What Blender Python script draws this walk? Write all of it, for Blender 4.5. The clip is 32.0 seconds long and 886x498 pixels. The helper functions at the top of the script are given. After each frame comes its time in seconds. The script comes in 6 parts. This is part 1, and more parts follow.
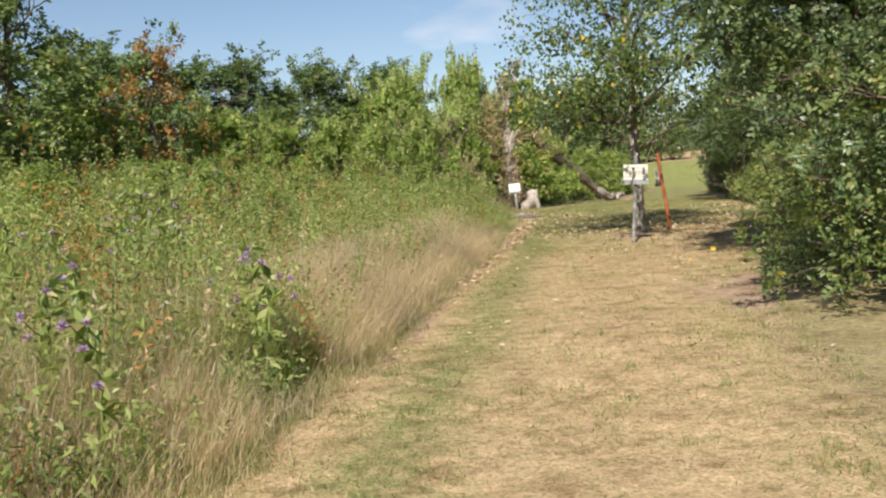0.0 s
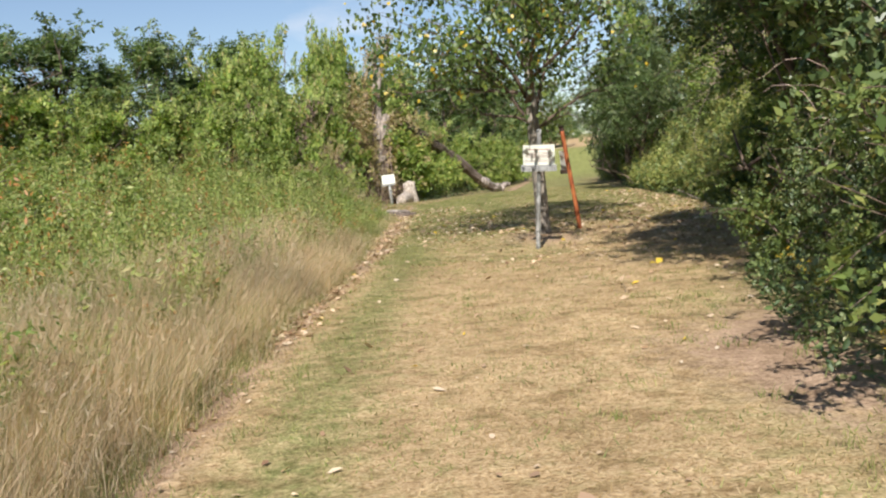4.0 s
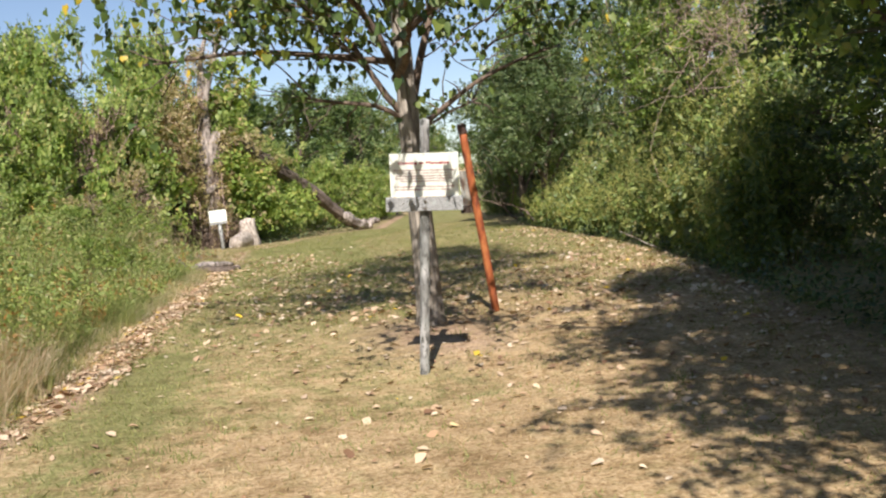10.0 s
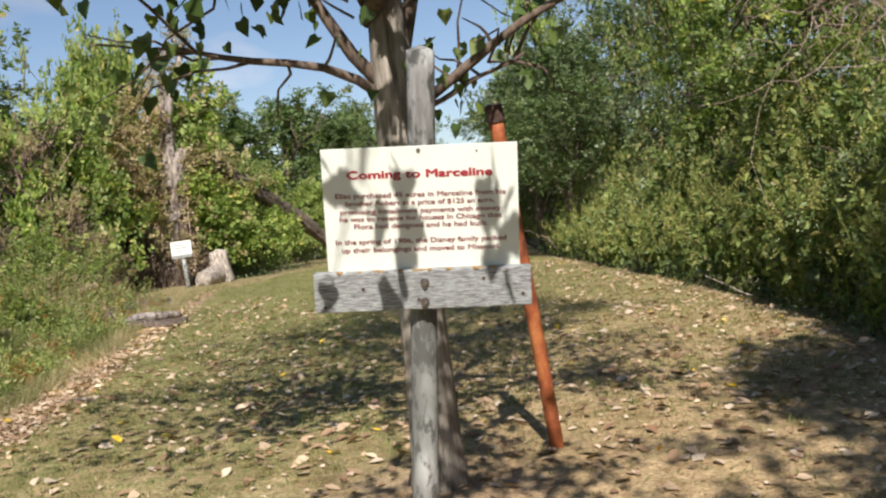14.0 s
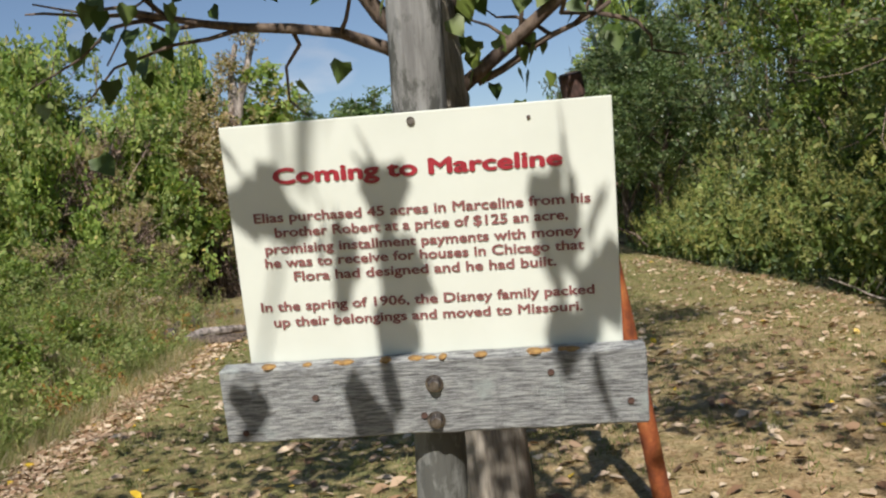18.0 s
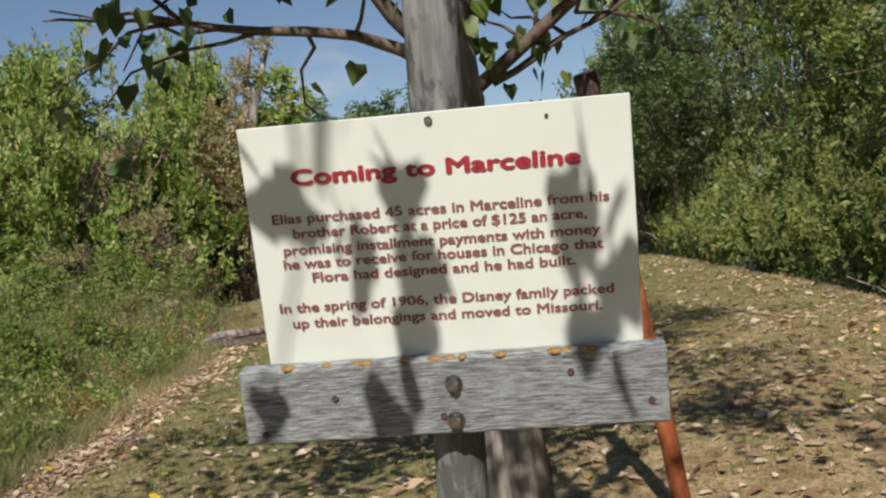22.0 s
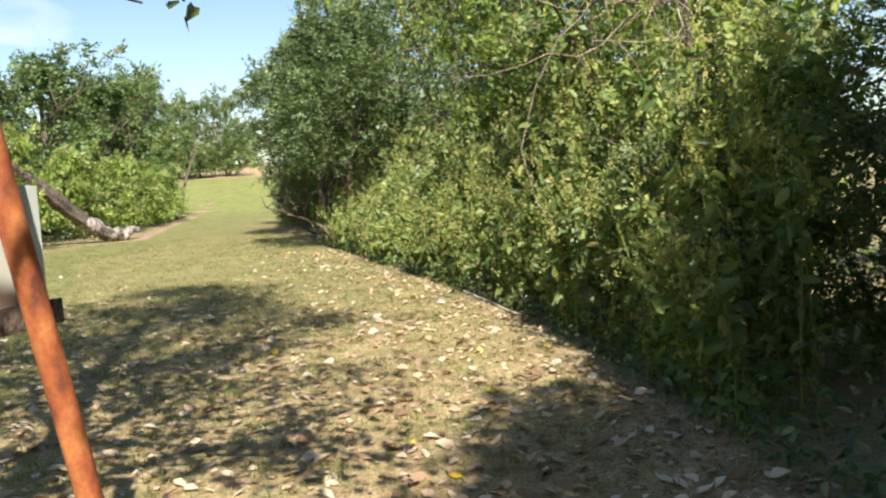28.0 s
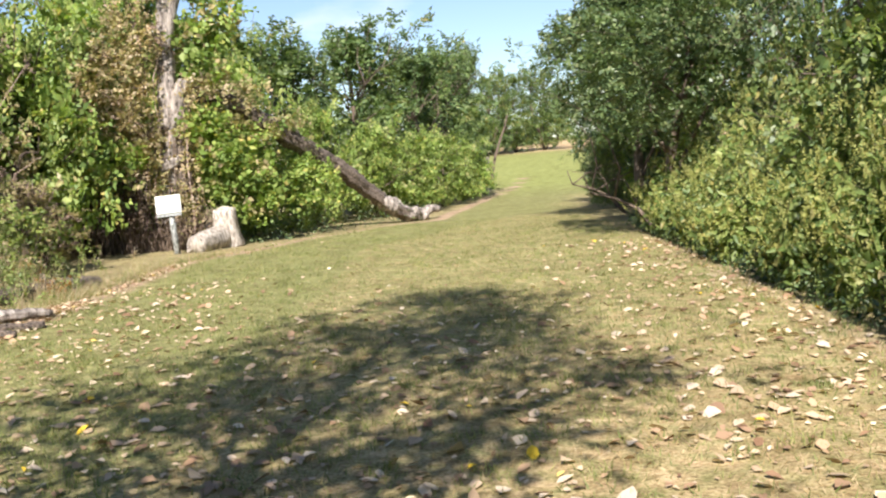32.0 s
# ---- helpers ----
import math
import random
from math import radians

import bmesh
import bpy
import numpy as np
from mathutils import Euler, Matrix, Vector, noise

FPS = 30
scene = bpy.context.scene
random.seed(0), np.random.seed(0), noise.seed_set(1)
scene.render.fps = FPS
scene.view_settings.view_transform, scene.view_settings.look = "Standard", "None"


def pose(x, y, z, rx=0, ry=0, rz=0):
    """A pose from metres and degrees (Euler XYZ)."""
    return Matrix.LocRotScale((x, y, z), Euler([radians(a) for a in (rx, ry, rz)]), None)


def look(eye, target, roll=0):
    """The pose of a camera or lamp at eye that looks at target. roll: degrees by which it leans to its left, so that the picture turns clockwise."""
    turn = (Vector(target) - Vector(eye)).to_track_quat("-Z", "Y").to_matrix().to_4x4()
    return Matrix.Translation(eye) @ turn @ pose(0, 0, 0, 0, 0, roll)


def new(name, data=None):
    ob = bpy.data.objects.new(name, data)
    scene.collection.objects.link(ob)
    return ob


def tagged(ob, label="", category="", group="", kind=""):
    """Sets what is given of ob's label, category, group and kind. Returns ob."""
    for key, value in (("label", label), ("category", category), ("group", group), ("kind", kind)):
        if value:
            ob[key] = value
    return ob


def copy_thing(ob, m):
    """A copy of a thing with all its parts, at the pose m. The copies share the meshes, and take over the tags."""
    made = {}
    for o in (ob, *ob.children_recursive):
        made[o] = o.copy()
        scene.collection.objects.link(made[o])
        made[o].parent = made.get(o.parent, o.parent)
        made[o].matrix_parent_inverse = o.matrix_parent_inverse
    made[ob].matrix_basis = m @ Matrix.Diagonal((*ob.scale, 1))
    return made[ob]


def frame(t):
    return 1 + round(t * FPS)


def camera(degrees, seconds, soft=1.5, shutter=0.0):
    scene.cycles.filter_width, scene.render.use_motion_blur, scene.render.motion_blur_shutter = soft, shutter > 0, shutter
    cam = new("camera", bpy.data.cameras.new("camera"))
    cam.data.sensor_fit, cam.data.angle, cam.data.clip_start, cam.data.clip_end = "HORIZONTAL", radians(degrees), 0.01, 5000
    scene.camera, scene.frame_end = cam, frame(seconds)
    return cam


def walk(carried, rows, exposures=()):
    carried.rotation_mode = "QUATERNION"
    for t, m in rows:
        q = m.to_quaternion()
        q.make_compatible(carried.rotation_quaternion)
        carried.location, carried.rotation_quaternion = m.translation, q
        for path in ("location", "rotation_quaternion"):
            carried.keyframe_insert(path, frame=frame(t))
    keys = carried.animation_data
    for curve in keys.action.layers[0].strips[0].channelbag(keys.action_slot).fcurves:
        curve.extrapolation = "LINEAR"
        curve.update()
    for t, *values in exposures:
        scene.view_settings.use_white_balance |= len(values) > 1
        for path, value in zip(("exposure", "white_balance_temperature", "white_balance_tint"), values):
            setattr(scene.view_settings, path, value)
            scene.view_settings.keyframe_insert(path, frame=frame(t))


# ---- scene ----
cam = camera(52.0, 32.0, 2.2)
PATH = [
    (0, (0.183, -2.145, 1.775), (0.125, -0.151, 1.628), -3.6),
    (0.5, (0.216, -1.269, 1.751), (0.205, 0.72, 1.543), -4.4),
    (1, (0.223, -0.495, 1.752), (0.344, 1.495, 1.591), -5.8),
    (1.5, (0.337, 0.126, 1.738), (0.469, 2.12, 1.674), -4.6),
    (2, (0.413, 0.741, 1.709), (0.584, 2.726, 1.538), -4.1),
    (2.5, (0.493, 1.428, 1.718), (0.725, 3.408, 1.56), -4.5),
    (4.5, (0.921, 4.894, 1.631), (1.113, 6.876, 1.444), -4.8),
    (5, (1.042, 5.842, 1.586), (1.399, 7.802, 1.405), -6.4),
    (5.5, (1.23, 6.604, 1.568), (1.657, 8.551, 1.406), -4.8),
    (6, (1.419, 7.203, 1.567), (1.887, 9.14, 1.394), -5.3),
    (6.5, (1.558, 7.998, 1.511), (2.08, 9.914, 1.274), -5.6),
    (7, (1.735, 8.856, 1.515), (2.232, 10.776, 1.258), -5.4),
    (7.5, (1.847, 9.638, 1.534), (2.433, 11.54, 1.341), -5.5),
    (8, (2.016, 10.363, 1.503), (2.62, 12.26, 1.309), -3.9),
    (8.5, (2.135, 11.072, 1.508), (2.749, 12.97, 1.363), -4.7),
    (9, (2.296, 11.792, 1.547), (2.893, 13.694, 1.381), -5.3),
    (9.5, (2.514, 12.522, 1.574), (2.998, 14.455, 1.409), -5.2),
    (10, (2.686, 13.224, 1.603), (3.164, 15.161, 1.467), -4.8),
    (10.5, (2.921, 13.924, 1.607), (3.344, 15.872, 1.443), -5.2),
    (11, (3.091, 14.542, 1.642), (3.484, 16.497, 1.489), -3.3),
    (11.5, (3.204, 15.198, 1.634), (3.68, 17.133, 1.473), -4.9),
    (12, (3.387, 15.819, 1.666), (3.81, 17.772, 1.565), -2.9),
    (12.5, (3.447, 16.382, 1.654), (3.908, 18.326, 1.55), -3.9),
    (13, (3.621, 17.059, 1.682), (4.088, 19.001, 1.569), -5.4),
    (13.5, (3.735, 17.547, 1.682), (4.141, 19.502, 1.559), -4.7),
    (14, (3.862, 18.206, 1.715), (4.339, 20.146, 1.624), -5.4),
    (14.5, (4.044, 18.668, 1.724), (4.475, 20.619, 1.648), -4.4),
    (16.5, (4.307, 19.54, 1.749), (4.636, 21.511, 1.667), -6.6),
    (17, (4.307, 19.55, 1.747), (4.612, 21.524, 1.653), -6.7),
    (17.5, (4.295, 19.534, 1.749), (4.583, 21.511, 1.666), -7.0),
    (18, (4.296, 19.532, 1.749), (4.591, 21.509, 1.673), -7.2),
    (18.5, (4.293, 19.538, 1.747), (4.566, 21.517, 1.665), -7.5),
    (19, (4.294, 19.533, 1.748), (4.574, 21.512, 1.668), -7.4),
    (19.5, (4.294, 19.529, 1.747), (4.578, 21.507, 1.665), -7.5),
    (20, (4.293, 19.528, 1.749), (4.57, 21.507, 1.676), -7.8),
    (20.5, (4.293, 19.529, 1.747), (4.566, 21.509, 1.677), -7.8),
    (21, (4.292, 19.528, 1.747), (4.555, 21.509, 1.684), -7.7),
    (21.5, (4.292, 19.53, 1.748), (4.549, 21.512, 1.682), -7.5),
    (22, (4.291, 19.536, 1.746), (4.554, 21.517, 1.679), -7.7),
    (22.5, (4.292, 19.532, 1.748), (4.565, 21.513, 1.683), -7.8),
    (23, (4.285, 19.516, 1.749), (4.561, 21.496, 1.687), -7.5),
    (23.5, (4.272, 19.501, 1.752), (4.57, 21.477, 1.696), -7.5),
    (24, (4.261, 19.49, 1.752), (4.583, 21.463, 1.691), -7.5),
    (24.5, (4.235, 19.486, 1.75), (4.609, 21.45, 1.691), -7.7),
    (25, (4.232, 19.509, 1.742), (4.762, 21.436, 1.661), -8.0),
    (25.5, (4.315, 19.521, 1.726), (4.991, 21.4, 1.609), -8.3),
    (26, (4.535, 19.469, 1.743), (5.163, 21.366, 1.652), -6.7),
    (26.5, (4.648, 19.669, 1.723), (5.373, 21.522, 1.524), -5.4),
    (28.5, (6.007, 20.768, 1.735), (6.882, 22.561, 1.604), -3.1),
    (29, (6.231, 21.279, 1.75), (7.093, 23.081, 1.659), -4.5),
    (29.5, (6.509, 21.713, 1.771), (7.136, 23.611, 1.694), -1.5),
    (30, (6.644, 22.234, 1.771), (7.216, 24.146, 1.629), -4.2),
    (30.5, (6.768, 22.753, 1.746), (7.364, 24.657, 1.603), -4.8),
    (31, (6.938, 23.217, 1.759), (7.322, 25.179, 1.689), -3.3),
    (31.5, (7.011, 23.766, 1.754), (7.335, 25.733, 1.596), -3.3),
    (32, (7.113, 24.345, 1.696), (7.304, 26.327, 1.516), -3.8),
]
EXPOSURES = [(0, 0.64, 6480, 13), (6, 0.7, 6350, 15), (12, 0.78, 6450, 17), (16.5, 0.22, 6300, 13), (17.2, 0.22, 6300, 13), (19, 0.27, 6290, 13), (21, 0.12, 6280, 13), (24, -0.02, 6280, 13), (26, -0.02, 6250, 11), (26.5, 0.02, 6250, 11), (28.5, 1.34, 6420, 11), (30, 1.34, 6400, 11), (32, 1.18, 6300, 14)]
walk(cam, [(t, look(eye, target, roll)) for t, eye, target, roll in PATH], EXPOSURES)

# ---- light ----
SUN = Vector((-0.25, -1.0, 0.95)).normalized()
world = bpy.data.worlds.new("world")
scene.world = world
world.use_nodes = True
wt = world.node_tree
sky = wt.nodes.new("ShaderNodeTexSky")
sky.sky_type, sky.sun_disc = "NISHITA", False
sky.sun_elevation = math.asin(SUN.z)
sky.sun_rotation = math.atan2(SUN.x, SUN.y)
sky.air_density, sky.dust_density, sky.ozone_density = 1.0, 0.35, 1.6
# small fair-weather clouds
way = wt.nodes.new("ShaderNodeTexCoord")
flat = wt.nodes.new("ShaderNodeMapping")
flat.inputs["Scale"].default_value = (1, 1, 2.6)
wt.links.new(way.outputs["Generated"], flat.inputs[0])
puff = wt.nodes.new("ShaderNodeTexNoise")
puff.inputs["Scale"].default_value, puff.inputs["Detail"].default_value = 3.4, 7
wt.links.new(flat.outputs[0], puff.inputs["Vector"])
edge = wt.nodes.new("ShaderNodeMapRange")
edge.inputs["From Min"].default_value, edge.inputs["From Max"].default_value, edge.inputs["To Max"].default_value = 0.64, 0.78, 0.6
wt.links.new(puff.outputs[0], edge.inputs[0])
grey = wt.nodes.new("ShaderNodeRGBToBW")
wt.links.new(sky.outputs[0], grey.inputs[0])
lift = wt.nodes.new("ShaderNodeMath")
lift.operation = "MULTIPLY"
lift.inputs[1].default_value = 1.7
wt.links.new(grey.outputs[0], lift.inputs[0])
cloud = wt.nodes.new("ShaderNodeMix")
cloud.data_type = "RGBA"
wt.links.new(edge.outputs[0], cloud.inputs["Factor"])
wt.links.new(sky.outputs[0], cloud.inputs["A"])
wt.links.new(lift.outputs[0], cloud.inputs["B"])
wt.links.new(cloud.outputs["Result"], wt.nodes["Background"].inputs[0])
wt.nodes["Background"].inputs[1].default_value = 0.072
sun = new("sun", bpy.data.lights.new("sun", "SUN"))
sun.data.energy, sun.data.angle, sun.data.color = 5.0, radians(0.55), (1.0, 0.95, 0.86)
sun.matrix_world = look((SUN * 60)[:], (0, 0, 0))

# ---- materials ----
def mat(name, rough=0.8, metal=0.0):
    m = bpy.data.materials.new(name)
    m.use_nodes = True
    b = m.node_tree.nodes["Principled BSDF"]
    b.inputs["Roughness"].default_value, b.inputs["Metallic"].default_value = rough, metal
    return m, m.node_tree, b


def node(nt, kind, **sets):
    n = nt.nodes.new(kind)
    for k, v in sets.items():
        n.inputs[k].default_value = v
    return n


def ramp(nt, fac, stops):
    r = nt.nodes.new("ShaderNodeValToRGB")
    els = r.color_ramp.elements
    while len(els) < len(stops):
        els.new(0.5)
    for e, (p, c) in zip(els, stops):
        e.position, e.color = p, (*c, 1)
    nt.links.new(fac, r.inputs[0])
    return r.outputs[0]


def tex(nt, scale, detail=4.0, stretch=(1, 1, 1), rough=0.55, coord="Object"):
    tc = nt.nodes.new("ShaderNodeTexCoord")
    mp = node(nt, "ShaderNodeMapping", Scale=stretch)
    nt.links.new(tc.outputs[coord], mp.inputs[0])
    n = node(nt, "ShaderNodeTexNoise", Scale=scale, Detail=detail, Roughness=rough)
    nt.links.new(mp.outputs[0], n.inputs["Vector"])
    return n.outputs[0]


def mix(nt, fac, a, b, how="MIX"):
    n = nt.nodes.new("ShaderNodeMix")
    n.data_type, n.blend_type = "RGBA", how
    for sock, v in ((n.inputs["Factor"], fac), (n.inputs["A"], a), (n.inputs["B"], b)):
        if isinstance(v, (int, float)):
            sock.default_value = v
        elif isinstance(v, tuple):
            sock.default_value = (*v, 1)
        else:
            nt.links.new(v, sock)
    return n.outputs["Result"]


def bump(nt, b, height, strength=0.4, dist=0.02):
    n = node(nt, "ShaderNodeBump", Strength=strength, Distance=dist)
    nt.links.new(height, n.inputs["Height"])
    nt.links.new(n.outputs[0], b.inputs["Normal"])


def leaf_mat(name, stops, rough=0.45, shine=0.3, lucent=0.35, patch=0.9, low=(0.6, 0.62, 0.66), high=(1.25, 1.22, 1.1), tone=0.7):
    """Leaves or blades: a colour for each one, paler and dappled at a larger scale, light passing through."""
    m, nt, b = mat(name, rough)
    geo = nt.nodes.new("ShaderNodeNewGeometry")
    col = ramp(nt, geo.outputs["Random Per Island"], [(p, tuple(q * tone for q in c)) for p, c in stops])
    col = mix(nt, 0.6, col, ramp(nt, tex(nt, patch, 4), [(0.33, low), (0.67, high)]), "MULTIPLY")
    nt.links.new(col, b.inputs["Base Color"])
    b.inputs["Specular IOR Level"].default_value = shine
    t = nt.nodes.new("ShaderNodeBsdfTranslucent")
    nt.links.new(mix(nt, 1.0, col, (1.15, 1.25, 0.6), "MULTIPLY"), t.inputs[0])
    ms = node(nt, "ShaderNodeMixShader", Fac=lucent)
    nt.links.new(b.outputs[0], ms.inputs[1])
    nt.links.new(t.outputs[0], ms.inputs[2])
    nt.links.new(ms.outputs[0], nt.nodes["Material Output"].inputs[0])
    return m


def bark_mat(name, dark, pale, scale=14.0, stretch=(1, 1, 0.16), rough=0.9, depth=0.03):
    m, nt, b = mat(name, rough)
    grain = tex(nt, scale, 6, stretch, 0.65)
    patch = tex(nt, 2.3, 4)
    col = ramp(nt, grain, [(0.36, dark), (0.62, pale)])
    col = mix(nt, 0.6, col, ramp(nt, patch, [(0.32, (0.62, 0.58, 0.52)), (0.7, (1.2, 1.18, 1.15))]), "MULTIPLY")
    nt.links.new(col, b.inputs["Base Color"])
    bump(nt, b, grain, 0.9, depth)
    return m


M_HEDGE = leaf_mat("hedge_leaf", [(0.0, (0.05, 0.09, 0.038)), (0.4, (0.11, 0.17, 0.06)), (0.85, (0.2, 0.26, 0.1)), (1.0, (0.33, 0.34, 0.15))], rough=0.42, shine=0.5, lucent=0.24, tone=0.82)
M_MID = leaf_mat("hedge_bush_leaf", [(0.0, (0.1, 0.16, 0.045)), (0.5, (0.18, 0.25, 0.07)), (0.9, (0.28, 0.33, 0.1)), (1.0, (0.44, 0.36, 0.12))], rough=0.46, shine=0.4, lucent=0.34, tone=0.84)
M_BRIGHT = leaf_mat("bright_leaf", [(0.0, (0.13, 0.2, 0.045)), (0.5, (0.23, 0.32, 0.075)), (0.9, (0.34, 0.4, 0.11)), (1.0, (0.52, 0.42, 0.14))], rough=0.5, shine=0.3, lucent=0.42, tone=1.12)
M_WOOD_LEAF = leaf_mat("woodland_leaf", [(0.0, (0.085, 0.14, 0.055)), (0.5, (0.155, 0.23, 0.085)), (1.0, (0.25, 0.31, 0.12))], rough=0.55, shine=0.25, tone=0.95)
M_AUTUMN = leaf_mat("autumn_leaf", [(0.0, (0.16, 0.15, 0.045)), (0.45, (0.36, 0.17, 0.05)), (0.8, (0.48, 0.23, 0.07)), (1.0, (0.22, 0.25, 0.07))], tone=0.95)
M_DEADVINE = leaf_mat("dead_vine", [(0.0, (0.06, 0.045, 0.035)), (0.6, (0.17, 0.12, 0.09)), (1.0, (0.32, 0.24, 0.18))], rough=0.8, shine=0.1, lucent=0.1, tone=1.0)
M_VINE = leaf_mat("vine_leaf", [(0.0, (0.24, 0.25, 0.09)), (0.5, (0.4, 0.32, 0.16)), (0.85, (0.52, 0.4, 0.25)), (1.0, (0.25, 0.31, 0.09))], rough=0.6, shine=0.2, tone=1.0)
M_COTTON = leaf_mat("cottonwood_leaf", [(0.0, (0.06, 0.11, 0.03)), (0.55, (0.11, 0.17, 0.04)), (0.97, (0.2, 0.25, 0.05)), (0.985, (0.6, 0.42, 0.03)), (1.0, (0.7, 0.5, 0.05))], rough=0.42, shine=0.45, lucent=0.2, tone=0.82)
M_WEED = leaf_mat("weed_leaf", [(0.0, (0.13, 0.2, 0.055)), (0.45, (0.28, 0.36, 0.105)), (0.9, (0.44, 0.48, 0.17)), (1.0, (0.56, 0.46, 0.24))], lucent=0.45, tone=0.95)
M_STRAW = leaf_mat("dry_grass_stalk", [(0.0, (0.42, 0.29, 0.18)), (0.4, (0.58, 0.45, 0.31)), (0.8, (0.7, 0.59, 0.45)), (1.0, (0.5, 0.32, 0.2))], rough=0.7, shine=0.2, lucent=0.45, tone=1.0)
M_TURF = leaf_mat("dry_turf_blade", [(0.0, (0.36, 0.26, 0.14)), (0.5, (0.53, 0.4, 0.22)), (1.0, (0.68, 0.55, 0.36))], rough=0.75, shine=0.15, lucent=0.3, tone=0.8, patch=2.6, low=(0.66, 0.58, 0.46), high=(1.18, 1.16, 1.14))
M_GRASS = leaf_mat("green_grass_blade", [(0.0, (0.16, 0.2, 0.06)), (0.5, (0.27, 0.3, 0.105)), (1.0, (0.43, 0.39, 0.18))], rough=0.6, lucent=0.4, tone=0.9)
M_PLUME = leaf_mat("yellow_green_plume", [(0.0, (0.33, 0.36, 0.1)), (1.0, (0.52, 0.49, 0.18))], rough=0.6, lucent=0.4, tone=0.9)
M_LITTER = leaf_mat("fallen_leaf", [(0.0, (0.2, 0.11, 0.065)), (0.3, (0.4, 0.26, 0.16)), (0.7, (0.62, 0.47, 0.33)), (0.985, (0.72, 0.6, 0.46)),  (0.99, (0.75, 0.5, 0.04)), (1.0, (0.8, 0.55, 0.05))], rough=0.75, shine=0.25, lucent=0.15, tone=1.0)
M_THISTLE = leaf_mat("thistle_flower", [(0.0, (0.42, 0.24, 0.5)), (1.0, (0.6, 0.42, 0.66))], lucent=0.2, tone=1.0)
M_GOLD = leaf_mat("goldenrod_flower", [(0.0, (0.5, 0.36, 0.04)), (1.0, (0.68, 0.5, 0.07))], lucent=0.2, tone=1.0)
M_BARK = bark_mat("cottonwood_bark", (0.1, 0.085, 0.065), (0.42, 0.38, 0.32), 16, (1, 1, 0.14))
M_TWIG = bark_mat("dark_twig_bark", (0.07, 0.05, 0.04), (0.2, 0.15, 0.11), 20)
M_DEAD = bark_mat("dead_bleached_wood", (0.07, 0.055, 0.045), (0.5, 0.44, 0.39), 11, (1, 1, 0.16), depth=0.06)
M_LOGBARK = bark_mat("rough_log_bark", (0.03, 0.023, 0.019), (0.27, 0.21, 0.165), 24, (1, 1, 0.7), depth=0.08)
M_BRUSH = bark_mat("dry_brushwood", (0.28, 0.19, 0.16), (0.55, 0.42, 0.36), 16)
M_CUT = bark_mat("cut_stump_wood", (0.2, 0.165, 0.135), (0.6, 0.54, 0.47), 13, (1, 1, 0.4), depth=0.04)

# ground: mown lawn, bare soil, litter and field floor by zone
M_GROUND, nt, b = mat("ground_soil_and_turf", 0.95)
zone = nt.nodes.new("ShaderNodeVertexColor")
zone.layer_name = "zone"
sep = nt.nodes.new("ShaderNodeSeparateColor")
nt.links.new(zone.outputs[0], sep.inputs[0])
fine, mid, big = tex(nt, 38, 5), tex(nt, 5.5, 5), tex(nt, 0.8, 4)
dry = ramp(nt, fine, [(0.3, (0.3, 0.2, 0.1)), (0.5, (0.53, 0.395, 0.225)), (0.72, (0.67, 0.53, 0.34))])
green = ramp(nt, fine, [(0.3, (0.14, 0.155, 0.055)), (0.55, (0.28, 0.28, 0.115)), (0.75, (0.45, 0.4, 0.2))])
lush = ramp(nt, fine, [(0.3, (0.22, 0.25, 0.075)), (0.7, (0.34, 0.36, 0.13))])
soil = ramp(nt, fine, [(0.3, (0.28, 0.19, 0.13)), (0.7, (0.6, 0.45, 0.32))])
add = nt.nodes.new("ShaderNodeMath")
add.operation = "MULTIPLY_ADD"
nt.links.new(mid, add.inputs[0])
add.inputs[1].default_value = 0.9
nt.links.new(sep.outputs[0], add.inputs[2])
gfac = ramp(nt, add.outputs[0], [(0.55, (0, 0, 0)), (0.95, (1, 1, 1))])
col = mix(nt, sep.outputs[2], mix(nt, gfac, dry, green), lush)
add2 = nt.nodes.new("ShaderNodeMath")
add2.operation = "MULTIPLY_ADD"
nt.links.new(mid, add2.inputs[0])
add2.inputs[1].default_value = 0.8
nt.links.new(sep.outputs[1], add2.inputs[2])
col = mix(nt, ramp(nt, add2.outputs[0], [(0.6, (0, 0, 0)), (0.95, (1, 1, 1))]), col, soil)
col = mix(nt, 0.75, col, ramp(nt, tex(nt, 2.6, 7, rough=0.68), [(0.33, (0.5, 0.43, 0.34)), (0.48, (0.95, 0.92, 0.88)), (0.7, (1.3, 1.27, 1.25))]), "MULTIPLY")
col = mix(nt, 0.6, col, ramp(nt, tex(nt, 13, 4), [(0.35, (0.6, 0.56, 0.48)), (0.55, (1.05, 1.04, 1.02))]), "MULTIPLY")
col = mix(nt, 0.75, col, ramp(nt, big, [(0.3, (0.62, 0.6, 0.56)), (0.7, (0.92, 0.93, 0.94))]), "MULTIPLY")
nt.links.new(col, b.inputs["Base Color"])
b.inputs["Specular IOR Level"].default_value = 0.15
bump(nt, b, fine, 0.8, 0.03)

